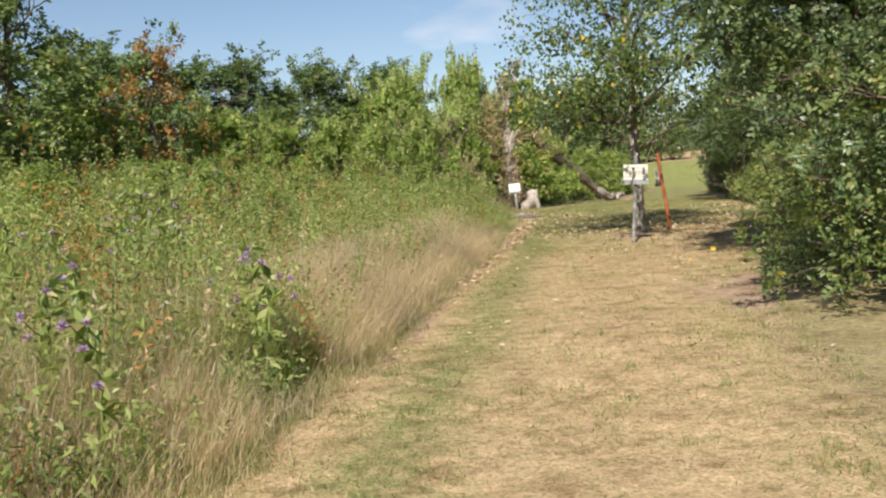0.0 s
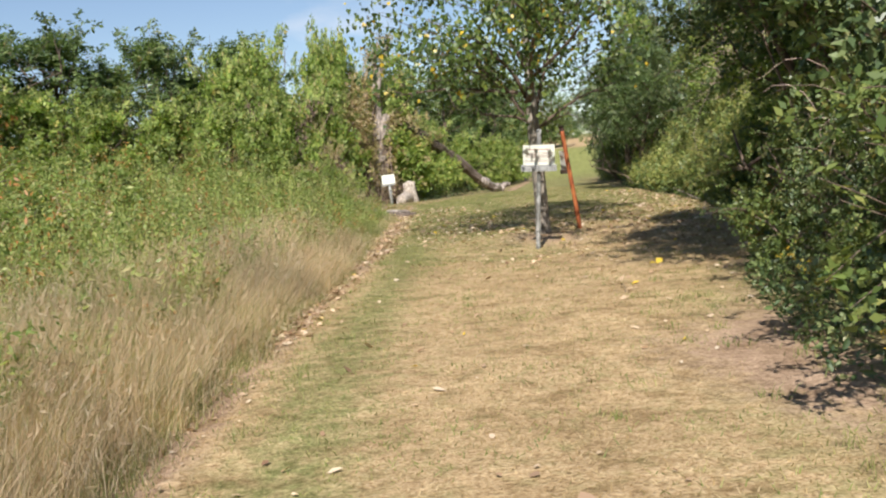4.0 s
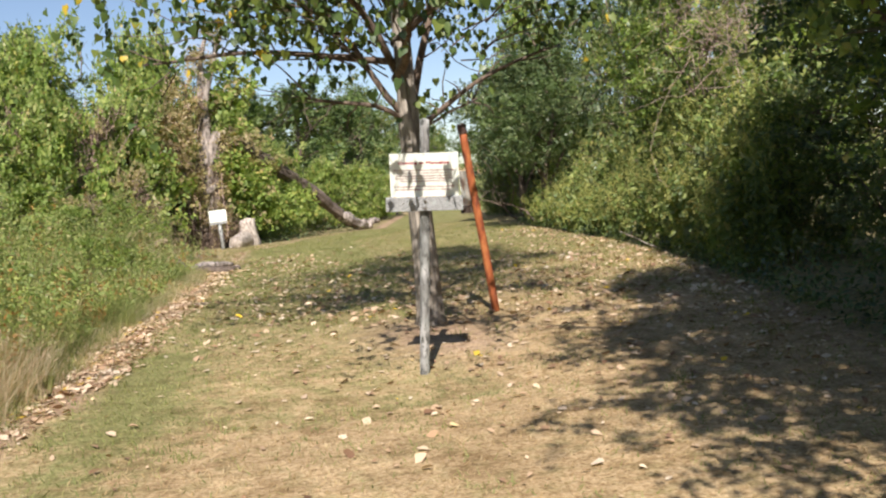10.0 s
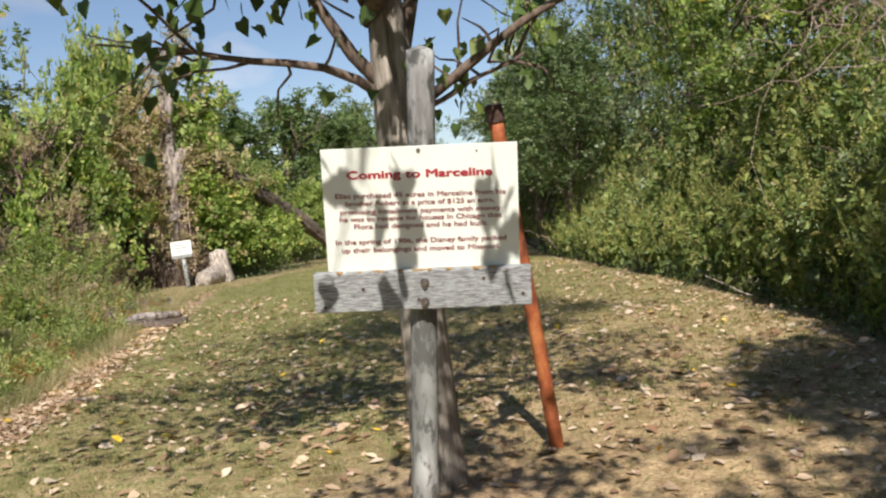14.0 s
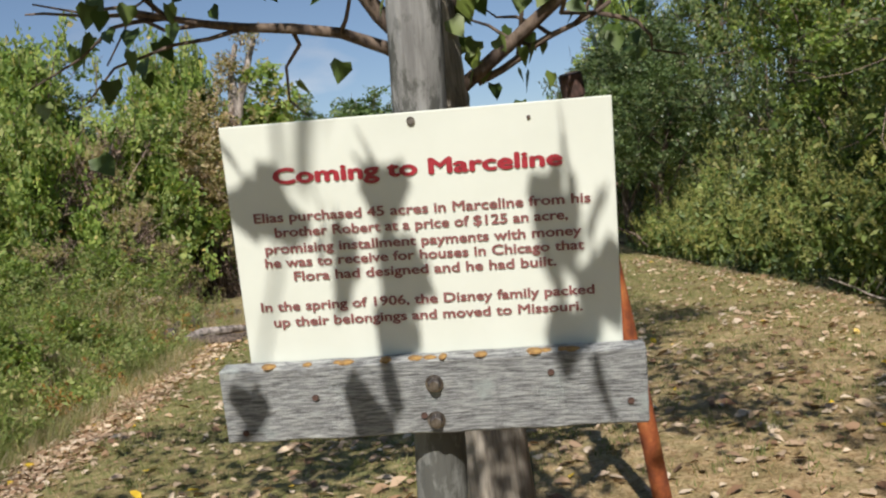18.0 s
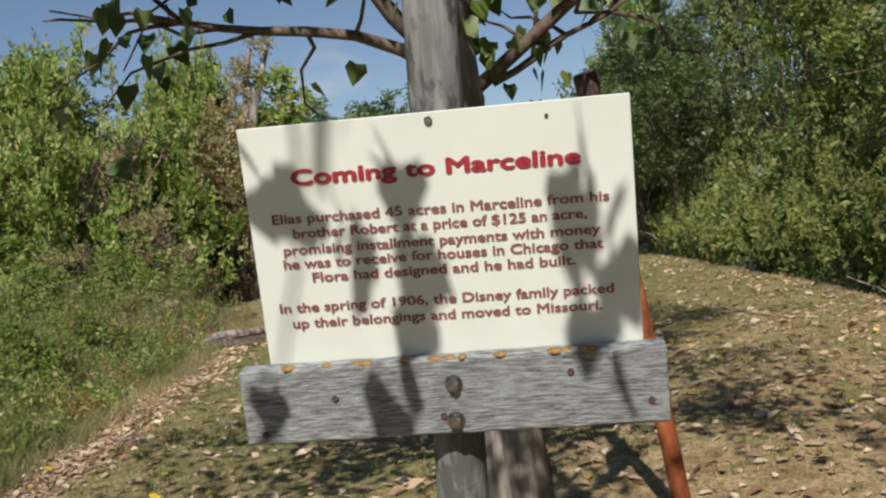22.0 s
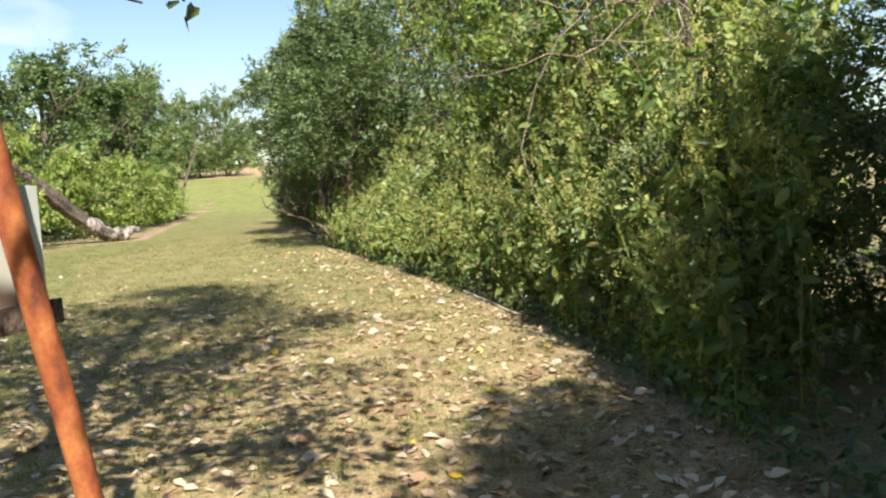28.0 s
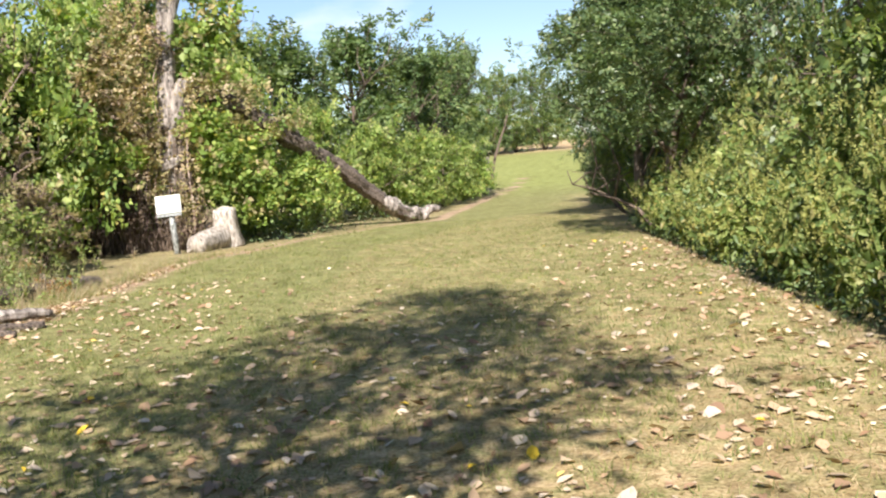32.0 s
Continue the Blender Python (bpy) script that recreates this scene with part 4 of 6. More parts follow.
# thicket beside the old tree, and low bushes along the path past it
thicket = plant("bush", 4.2, 2.0, 0.3, 41, 9000, 0.185, M_BRIGHT, M_TWIG, 0.09, 40, 0.29, other=M_WEED, sprays=60, leaders=10)
settle(thicket, -0.3, 46.0, 0, 0.9, 1.3, "tall bright green bush with yellowing leaves", "bush", "thicket by the old tree")
for x, y, t, s, sz in [(0.6, 50.2, 30, 0.7, 0.9), (-2.9, 46, 50, 1.0, 1.3), (-1.5, 41.2, 290, 0.75, 0.85), (-3.4, 39.6, 330, 0.8, 0.7), (-0.2, 51.6, 120, 0.9, 1.5), (1.0, 53.6, 220, 0.85, 1.6), (3.8, 53.6, 200, 0.75, 1.0), (6.0, 55.5, 250, 0.7, 0.75), (8.0, 58.0, 20, 0.75, 0.62), (9.6, 60.0, 80, 0.7, 0.55), (11.0, 63.5, 140, 0.75, 0.55), (12.4, 67.5, 300, 0.7, 0.5), (13.2, 71, 10, 0.65, 0.5), (-3.6, 43.5, 160, 1.0, 1.1), (-11.0, 41.0, 210, 1.1, 0.75), (-8.6, 42.0, 260, 0.9, 0.7), (-14.0, 39.0, 310, 1.2, 0.8), (-6.3, 43.6, 0, 0.95, 0.75), (-17.0, 37.0, 50, 1.3, 0.8)]:
    place(thicket, x, y, t, s, sz, "dense bright green bush beside the grass path", "bush", "thicket by the old tree")

brown_bush = plant("bush", 4.2, 1.5, 0.3, 43, 3600, 0.1, M_VINE, M_BRUSH, 0.06, 34, 0.3, other=M_DEADVINE, sprays=170, leaders=26)
settle(brown_bush, -2.4, 43.4, 0, 0.95, 1.0, "half-dead twiggy bush with brown leaves", "bush", "brown bushes")
for x, y, t, s, sz in ((-0.9, 44.6, 110, 0.8, 1.1), (-4.2, 42.4, 220, 0.8, 0.7), (0.1, 41.6, 300, 0.6, 0.6), (0.7, 43.4, 20, 0.5, 0.42), (-0.7, 38.4, 160, 0.5, 0.4)):
    place(brown_bush, x, y, t, s, sz, "half-dead twiggy bush with brown leaves", "bush", "brown bushes")

shrub = plant("shrub", 1.7, 0.95, 0.1, 45, 7000, 0.085, M_BRIGHT, M_TWIG, 0.03, 40, 0.27, other=M_WEED, sprays=70)
settle(shrub, 0.2, 38.6, 0, 1.0, 1.0, "leafy green shrub on the field bank", "shrub", "field shrubs")
for x, y, t, s, sz in [(-0.6, 36.0, 40, 1.0, 0.9), (-0.6, 42.9, 90, 1.05, 1.0), (-0.2, 41.5, 140, 1.3, 1.3), (0.5, 34.0, 190, 0.65, 0.55), (0.3, 31.5, 240, 0.7, 0.6), (-1.8, 38.5, 290, 1.3, 1.2), (-5.6, 29.5, 60, 1.1, 0.9), (-7.4, 31.0, 110, 1.3, 1.0),
                       (-3.4, 35.0, 160, 1.1, 0.9), (-9.8, 33.5, 210, 1.4, 1.1), (-4.6, 39.0, 260, 1.3, 1.1), (-2.4, 33.0, 310, 0.8, 0.7), (-11.5, 30.0, 20, 1.2, 1.0), (0.4, 27.5, 70, 0.5, 0.45), (-1.0, 29.0, 130, 0.7, 0.6), (4.2, 51.6, 165, 0.7, 0.6), (5.4, 52.6, 215, 0.7, 0.5), (-4.8, 21.0, 25, 0.9, 0.7), (-6.8, 22.6, 75, 1.2, 0.95), (-8.6, 24.5, 125, 1.3, 1.0), (-7.2, 17.5, 175, 0.9, 0.7), (-10.5, 20.5, 225, 1.2, 0.9), (-4.0, 25.5, 275, 0.9, 0.7), (-9.5, 27.5, 325, 1.3, 1.0)]:
    place(shrub, x, y, t, s, sz, "leafy green shrub on the field bank", "shrub", "field shrubs")
rust = plant("shrub", 1.25, 0.42, 0.1, 46, 1500, 0.06, M_AUTUMN, M_BRUSH, 0.02, 18, 0.3, other=M_BRIGHT, sprays=20)
settle(rust, 7.6, 18.0, 0, 1.0, 0.8, "small dead shrub with rust-orange leaves", "shrub")

dry = plant("shrub", 1.3, 0.8, 0.05, 47, 5200, 0.06, M_STRAW, M_BRUSH, 0.02, 34, 0.28, other=M_GRASS, sprays=60)
settle(dry, 0.7, 37.4, 0, 0.9, 0.8, "dry straw-coloured shrub at the field edge", "shrub", "dry field shrubs")
for x, y, t, s, sz in [(0.6, 40.8, 80, 0.9, 0.8), (0.35, 34.8, 160, 0.8, 0.8), (0.2, 39.4, 240, 1.1, 1.0), (0.5, 32.0, 20, 0.6, 0.6)]:
    place(dry, x, y, t, s, sz, "dry straw-coloured shrub at the field edge", "shrub", "dry field shrubs")

# hedgerow on the shaded side of the lawn
hedge = [plant("hedge_tree", 7.0, 2.6, 0.35, 51, 25000, 0.115, M_HEDGE, M_TWIG, 0.14, 40, 0.34, shell=0.85, aspect=0.65, other=M_MID, sprays=110),
         plant("hedge_tree", 7.0, 2.5, 0.3, 52, 25000, 0.11, M_HEDGE, M_TWIG, 0.13, 42, 0.33, shell=0.85, aspect=0.65, other=M_BRIGHT, sprays=120)]
# kind 2: lighter leaf colour standing in for sun on that stretch
hedge.append(plant("hedge_tree", 7.0, 2.5, 0.3, 58, 24000, 0.12, M_MID, M_TWIG, 0.13, 46, 0.3, shell=0.85, aspect=0.65, other=M_BRIGHT, sprays=120))
# crowns rise out of view, placed and sized for the shade they throw
overhang = plant("hedge_tree", 8.4, 2.7, 3.1, 54, 34000, 0.12, M_HEDGE, M_TWIG, 0.16, 48, 0.32, shell=0.7, other=M_WOOD_LEAF, sprays=80)
settle(overhang, 7.3, 15.6, 0, 1.12, 1.08, "tall dark green hedgerow tree overhanging the lawn", "tree", "hedgerow")
place(overhang, 10.0, 20.4, 250, 0.85, 0.74, "tall dark green hedgerow tree overhanging the lawn", "tree", "hedgerow")
place(overhang, 6.8, 13.5, 140, 0.9, 0.93, "tall dark green hedgerow tree overhanging the lawn", "tree", "hedgerow")
bush = plant("bush", 4.0, 2.1, 0.2, 53, 26000, 0.085, M_HEDGE, M_TWIG, 0.08, 44, 0.29, shell=0.72, other=M_MID, sprays=120)
# the last seven stand unseen behind the row, added for shade
HEDGE = [(8.8, 14.2, 0, 0.8, 0.9), (10.3, 17.0, 1, 0.95, 1.2), (9.0, 10.8, 1, 0.9, 1.5), (11.3, 19.2, 1, 1.2, 1.08), (12.7, 24.4, 0, 0.85, 0.58), (14.0, 29.8, 2, 0.95, 0.9), (14.6, 34.6, 2, 0.95, 1.15), (16.4, 40.0, 0, 1.05, 1.3), (17.4, 46.4, 0, 1.1, 1.4),
         (16.9, 52.2, 1, 1.0, 1.3), (17.7, 57.2, 0, 1.0, 1.25), (20.5, 61.0, 1, 1.1, 1.2), (14.2, 18, 1, 1.1, 1.1), (18.4, 26, 0, 1.1, 0.9), (18.8, 36, 1, 1.1, 1.1), (12.5, 10.0, 0, 1.0, 1.15), (10.5, 4.5, 1, 1.1, 1.1), (9.5, -2.0, 0, 1.1, 1.1), (21, 47, 1, 1.2, 1.5)]
first_use = [True, True, True]
for i, (x, y, k, s, sz) in enumerate(HEDGE):
    go = settle if first_use[k] else place
    first_use[k] = False
    go(hedge[k], x, y, i * 83, s, sz, "dense dark green hedgerow tree reaching the ground", "tree", "hedgerow")
settle(bush, 6.0, 12.0, 70, 0.48, 0.62, "full bright green bush on the lawn edge", "bush", "lawn edge bushes")
for x, y, t, s, sz in [(8.6, 19.2, 160, 0.62, 0.5), (10.3, 21.7, 250, 0.75, 0.85), (5.5, 5.9, 200, 0.9, 0.75)]:
    place(bush, x, y, t, s, sz, "full bright green bush on the lawn edge", "bush", "lawn edge bushes")

# lighter-leaved variant of the bush, leaf colour lifted where the sun falls
sunny = plant("bush", 4.0, 2.1, 0.15, 57, 24000, 0.09, M_MID, M_TWIG, 0.07, 46, 0.28, shell=0.72, other=M_HEDGE, sprays=120)
place(sunny, 5.9, 8.8, 0, 1.02, 1.0, "full bright green bush on the lawn edge", "bush", "lawn edge bushes")
place(sunny, 6.4, 14.0, 130, 0.6, 0.6, "full bright green bush on the lawn edge", "bush", "lawn edge bushes")
for x, y, t, s, sz in ((13.7, 42.6, 170, 0.8, 0.66), (15.0, 48.6, 200, 0.85, 0.7)):
    place(overhang, x, y, t, s, sz, "dark green hedgerow tree arching over the path", "tree", "hedgerow")
g = np.random.default_rng(77)
for i in range(8):
    y = 26.0 + i * 1.75 + g.uniform(-0.4, 0.4)
    s = g.uniform(0.5, 0.85)
    x = float(on_line(EDGE_R, y)) + 0.6 + s * 1.4
    (settle if i == 0 else place)(sunny, x, y, i * 97, s, s * g.uniform(1.0, 1.35), "rounded green bush bulging from the hedgerow front", "bush", "hedgerow bushes")
for x, y, t, s in ((16.2, 56.0, 40, 0.8), (16.9, 58.6, 140, 0.9), (15.7, 53.2, 240, 0.85), (13.2, 28.6, 20, 1.15), (13.9, 32.4, 120, 1.25), (14.4, 36.2, 220, 1.2), (16.0, 40.8, 320, 1.1), (16.8, 45.0, 60, 1.1)):
    place(bush, x, y, t, s, s * 1.2, "tall rounded bush in the hedgerow", "bush", "hedgerow bushes")


def build_fringe():
    """Tall wispy weeds in front of the hedgerow."""
    n = 1500
    y = 24.5 + 20 * rng.random(n)
    back = rng.random(n) ** 1.2 * 1.5
    x = on_line(EDGE_R, y) + 0.1 + back
    ok = noise2(x * 1.3, y * 1.5, 1.5) + rng.normal(0, 0.1, n) > 0.43
    x, y, back = x[ok], y[ok], back[ok]
    n = len(x)
    h = rng.uniform(0.5, 1.1, n) + back * 1.5 * rng.uniform(0.6, 1.15, n)
    h *= 1 + 0.75 * np.exp(-((y - 28) / 3.0) ** 2)
    lean = rng.normal(0, 0.16, (n, 2)) - [0.12, 0.05]
    pieces = [blades(np.stack([x, y, rise(x, y)], 1), h, 0.014, lean, 3)]
    k = 40
    t = rng.uniform(0.08, 1.0, (n, k))
    base = np.stack([x[:, None] + lean[:, :1] * t * t, y[:, None] + lean[:, 1:] * t * t, h[:, None] * t * 0.94], -1).reshape(-1, 3)
    out = rng.normal(size=base.shape) * [1, 1, 0.3] + [0, -0.1, 0.5]
    pieces.append(leaves(base, out, 0.035 + 0.15 * rng.random(len(base)) ** 1.7, 0.5, 0.35, 0.4, True))
    pale = np.repeat(np.flatnonzero(rng.random(n) < 0.75), 5)
    drop = rng.random(len(pale)) ** 1.5 * 0.4
    tip = np.stack([x + lean[:, 0], y + lean[:, 1], h * 0.9], 1)[pale] + rng.normal(0, 0.07, (len(pale), 3)) * [1, 1, 0.3] - drop[:, None] * [0, 0, 1]
    way = unit(rng.normal(size=(len(pale), 3)) * [0.45, 0.45, 0.15] + [0, 0, 1]) * rng.uniform(0.1, 0.22, (len(pale), 1))
    up = np.tile(np.linspace(0, 1, 14), len(pale))[:, None]
    tip = np.repeat(tip, 14, axis=0) + np.repeat(way, 14, axis=0) * up + rng.normal(0, 0.006, (len(pale) * 14, 3))
    pieces.append(leaves(tip, rng.normal(size=tip.shape), rng.uniform(0.024, 0.046, len(tip)), 0.5, -0.9, 0.4))
    count = [len(q[1]) for q in pieces]
    slot = np.concatenate([np.zeros(count[0], int), np.repeat(noise2(x * 1.1, y * 1.3, 1.2) + rng.normal(0, 0.12, n) < 0.58, 2 * k).astype(int), np.full(count[2], 2)])
    v, f = joined(pieces)
    stuff("tall_weeds", v, f, [M_WEED, M_MID, M_PLUME], "tall wispy green weeds with pale plumes before the hedgerow", "weeds", slot)


def build_undergrowth():
    """Low leafy growth under the lawn edge bushes."""
    n = 8000
    y = rng.uniform(9.5, 46, n)
    x = on_line(EDGE_R, y) + np.abs(rng.normal(0, 0.5, n)) + 0.02
    k = 1200
    y[:k] = rng.uniform(48.5, 55, k)
    x[:k] = on_line(EDGE_L, y[:k]) - 0.3 - np.abs(rng.normal(0, 1.3, k))
    p = np.stack([x, y, rise(x, y) + rng.random(n) ** 1.5 * 0.6 * np.clip(0.25 + np.maximum(x - on_line(EDGE_R, y), on_line(EDGE_L, y) - x) * 1.4, 0, 1) + 0.03], 1)
    v, f = leaves(p, rng.normal(size=p.shape) * 0.6 + [0, 0, 0.8], rng.uniform(0.05, 0.11, n), 0.5, 0.1, 0.5, True)
    stuff("undergrowth", v, f, [M_HEDGE], "low leafy undergrowth at the foot of the bushes", "plants")


build_fringe()
build_undergrowth()


# ---- the tree behind the sign ----
def build_cottonwood():
    root = new("cottonwood_tree")
    root.location = TREE_AT
    spine = np.array([(0.0, 0, -0.1), (0.0, 0, 0.12), (0.0, 0.0, 0.7), (-0.02, 0.0, 1.5), (-0.06, -0.02, 2.3), (-0.06, -0.02, 2.9), (-0.07, 0.02, 4.0), (-0.12, 0.06, 5.8), (-0.06, 0.1, 7.8), (-0.04, 0.08, 9.8), (0.05, 0.0, 12.0)])
    v, f = tube(spine, [0.22, 0.165, 0.148, 0.138, 0.128, 0.108, 0.095, 0.08, 0.06, 0.038, 0.012], 22, 0.035, 3)
    part("trunk", arrays("trunk", v, f, [M_BARK], smooth=True), root, "grey furrowed bark trunk")
    tips = []
    spec = [((-0.1, -0.02, 2.4), (-1.35, -0.35, 2.72), 0.032), ((0.02, -0.04, 2.3), (1.75, -0.4, 3.15), 0.036), ((-0.08, 0.0, 2.45), (-1.35, -0.3, 3.85), 0.046), ((-0.02, 0.0, 2.42), (0.5, 0.1, 4.8), 0.06), ((0.12, -0.04, 2.33), (0.72, -0.25, 2.6), 0.02),
            ((-0.16, 0.03, 3.0), (-1.6, -1.6, 4.2), 0.05), ((-0.16, 0.03, 2.9), (-0.9, -4.4, 4.0), 0.06), ((-0.16, 0.04, 3.3), (1.2, -2.6, 4.6), 0.05), ((-0.16, 0.05, 3.6), (-2.2, 0.8, 5.0), 0.05), ((-0.18, 0.08, 4.2), (2.6, 0.6, 5.4), 0.05), ((-0.18, 0.08, 4.6), (3.0, -0.8, 6.2), 0.05), ((-0.18, 0.08, 4.8), (-2.7, 0.2, 6.4), 0.045), ((-0.15, 0.1, 6.0), (2.2, 0.2, 7.6), 0.04), ((-0.18, 0.08, 4.4), (-1.2, 1.9, 6.0), 0.045),
            ((-0.2, 0.1, 4.9), (1.3, -1.4, 6.3), 0.045), ((-0.18, 0.1, 5.3), (-1.7, -1.0, 6.9), 0.04), ((-0.15, 0.12, 5.8), (1.5, 1.2, 7.4), 0.04), ((-0.13, 0.12, 6.3), (-1.2, 0.8, 7.9), 0.035), ((-0.1, 0.1, 7.0), (0.9, -0.7, 8.5), 0.03), ((0.2, -3.0, 3.9), (-1.6, -5.2, 3.9), 0.03), ((-0.6, -3.4, 3.9), (-1.1, -6.1, 4.5), 0.03), ((0.3, 0.1, 3.3), (1.55, 1.6, 2.86), 0.008), ((-0.1, 0.05, 3.1), (-3.0, 0.7, 3.3), 0.045)]
    for i, (a, b, r) in enumerate(spec):
        pieces = []
        if a[2] > 3.4:
            a, b = (a[0] * 0.85, a[1] * 0.85, 3.4 + (a[2] - 3.4) * 1.5), (b[0] * 0.85, b[1], 3.4 + (b[2] - 3.4) * 1.5)
        one, sp = limb(a, b, r, min(0.012, r * 0.5), 0.09, 8, 100 + i, 8)
        pieces.append(one)
        g = np.random.default_rng(500 + i)
        for k in range(7 if r > 0.01 else 0):
            a2 = sp[min(2 + k, 7) - (1 if k > 4 else 0)]
            b2 = a2 + g.normal(0, 0.42, 3) * [1, 1, 0.8] + [0, 0, 0.12] + (np.array(b) - np.array(a)) * 0.18
            tw, s2 = limb(a2, b2, 0.012, 0.004, 0.16, 5, 900 + i * 11 + k, 5)
            pieces.append(tw)
            tips += [s2[2], s2[3], s2[4]] if r > 0.01 else []
        tips += [sp[4], sp[5], sp[6], sp[7]] if r > 0.01 else []
        v, f = joined(pieces)
        part("limb", arrays("limb", v, f, [M_TWIG], smooth=True), root)
    tips = np.array(tips)
    high = tips[tips[:, 2] > 3.6]
    tips = np.concatenate([tips, high[rng.integers(0, len(high), 190)] * [1.12, 1.12, 1.0] + rng.normal(0, 0.4, (190, 3))])
    tips = tips[rng.random(len(tips)) < np.where(tips[:, 2] > 3.5, 0.62, np.where(tips[:, 2] > 3.1, 0.5, 0.16))]
    # an open crown: leafy twigs from the trunk out to its whole breadth
    hubs = []
    g = np.random.default_rng(611)
    for i in range(270):
        z = 3.4 + 9.0 * g.random() ** 1.25
        wide = float(np.interp(z, [2.8, 4.5, 7, 9.5, 11.5, 12.6], [2.9, 2.6, 2.2, 2.0, 1.4, 0.5]))
        e = np.array([g.uniform(-1.4 if z < 8 else -1.1, 0.95) * wide, np.clip(g.normal(-0.25, 0.55), -1.2, 0.9) * wide, z])
        start = np.array([float(np.interp(z - 0.7, spine[:, 2], spine[:, 0])), 0.05, z - 0.7]) + (e - [0, 0.05, z - 0.7]) * g.uniform(0.1, 0.5)
        one, sp = limb(start, e, 0.011, 0.004, 0.1, 6, 1300 + i, 4)
        part("twig", arrays("twig", *one, [M_TWIG], smooth=True), root)
        hubs += [sp[3], sp[5]]
    spray = np.repeat(np.array(hubs), 22, axis=0)
    spray = spray + rng.normal(0, 1, spray.shape) * [0.24, 0.24, 0.17]
    # a leafy spray over the sign, placed sunward so its shadows mottle the panel
    over = []
    for across, up, k in ((-0.29, 0.37, 2), (-0.2, 0.34, 2), (-0.17, 0.28, 2), (-0.13, 0.22, 2), (-0.06, 0.35, 3), (-0.04, 0.24, 2), (-0.05, 0.17, 2), (0.22, 0.39, 1), (0.2, 0.33, 2), (0.23, 0.28, 3),
                          (0.25, 0.22, 2), (0.23, 0.12, 2), (0.25, 0.03, 1), (-0.1, 0.0, 2), (-0.3, -0.03, 2), (-0.6, 0.3, 4), (0.55, 0.4, 4)):
        q = SIGN_AT + SIGN_U * across + SIGN_W * up + SUN * float(rng.uniform(1.3, 1.9)) - Vector(TREE_AT)
        over.append(np.array(q) + rng.normal(0, 1, (k, 3)) * (0.02 if abs(across) < 0.4 else 0.1))
    over.append(np.array([[1.55, 1.58, 2.78], [1.5, 1.6, 2.7], [1.61, 1.62, 2.68], [1.56, 1.65, 2.62]]))
    over = np.concatenate(over)
    per = (np.where(tips[:, 2] > 3.5, 11, 9) * np.minimum(rng.lognormal(0, 0.8, len(tips)), 3.5)).astype(int)
    c = np.repeat(tips, per, axis=0)
    c = c + rng.normal(0, 1.0, c.shape) * np.where(c[:, 2:] > 3.5, 0.185, 0.15) - [0, 0, 0.05]
    # crown leaves that would shade the sign are dropped, leaving only that spray's shadows
    c = np.concatenate([c, spray])
    rel = c + np.array(TREE_AT) - np.array(SIGN_AT)
    rel = rel - np.array(SUN) * (rel[:, 1:2] / SUN.y)
    c = c[(np.abs(rel[:, 0]) > 0.5) | (np.abs(rel[:, 2] - 0.2) > 0.6)]
    c = c[(c[:, 0] < 0.9) | (np.abs(c[:, 1]) > 1.6) | (c[:, 2] > 3.1)]
    c = np.concatenate([c, over])
    # heart-shaped leaves hanging from their stalks
    n = len(c)
    a = rng.uniform(0, 2 * np.pi, n)
    s = rng.uniform(0.055, 0.1, n)[:, None]
    down = unit(np.stack([rng.normal(0, 0.45, n), rng.normal(0, 0.45, n), np.full(n, -1.0)], 1))
    side = unit(np.cross(down, np.stack([np.cos(a), np.sin(a), np.zeros(n)], 1)))
    nor = np.cross(down, side)
    pts = [(0.0, 0.0, 0), (-0.12, 0.42, 0.06), (0.25, 0.58, 0.1), (0.75, 0.28, 0.04), (1.15, 0.0, 0.0), (0.75, -0.28, 0.04), (0.25, -0.58, 0.1), (-0.12, -0.42, 0.06)]
    v = np.stack([c + s * (down * p + side * q + nor * w) for p, q, w in pts], 1).reshape(-1, 3)
    f = (np.arange(n)[:, None, None] * 8 + np.array([[0, 1, 2, 3], [0, 3, 4, 5], [0, 5, 6, 7]])[None]).reshape(-1, 4)
    part("foliage", arrays("foliage", v, f, [M_COTTON]), root, "hanging heart-shaped green leaves, a few yellow")
    tagged(root, "young cottonwood with furrowed grey trunk and sparse hanging leaves", "tree")


rng = np.random.default_rng(41)
build_cottonwood()
rng = np.random.default_rng(42)


# ---- small solids ----
def box(sx, sy, sz, bev=0.003, segs=2, centre=(0, 0, 0)):
    bm = bmesh.new()
    bmesh.ops.create_cube(bm, size=1)
    bmesh.ops.scale(bm, vec=(sx, sy, sz), verts=bm.verts)
    if bev:
        bmesh.ops.bevel(bm, geom=bm.edges[:], offset=bev, segments=segs, affect="EDGES", profile=0.6)
    bmesh.ops.translate(bm, vec=centre, verts=bm.verts)
    return bm


def rough_board(sx, sy, sz, seed, step=0.02, amount=0.0022):
    """A weathered plank: cut into short lengths, edges worn uneven."""
    bm = box(sx, sy, sz, 0.003, 1)
    n = int(sx / step)
    for i in range(1, n):
        x = -sx / 2 + i * sx / n
        bmesh.ops.bisect_plane(bm, geom=bm.verts[:] + bm.edges[:] + bm.faces[:], plane_co=(x, 0, 0), plane_no=(1, 0, 0))
    for v in bm.verts:
        q = noise.noise_vector(Vector((v.co.x * 23 + seed, v.co.y * 9, v.co.z * 14)))
        v.co += q * amount
    return bm


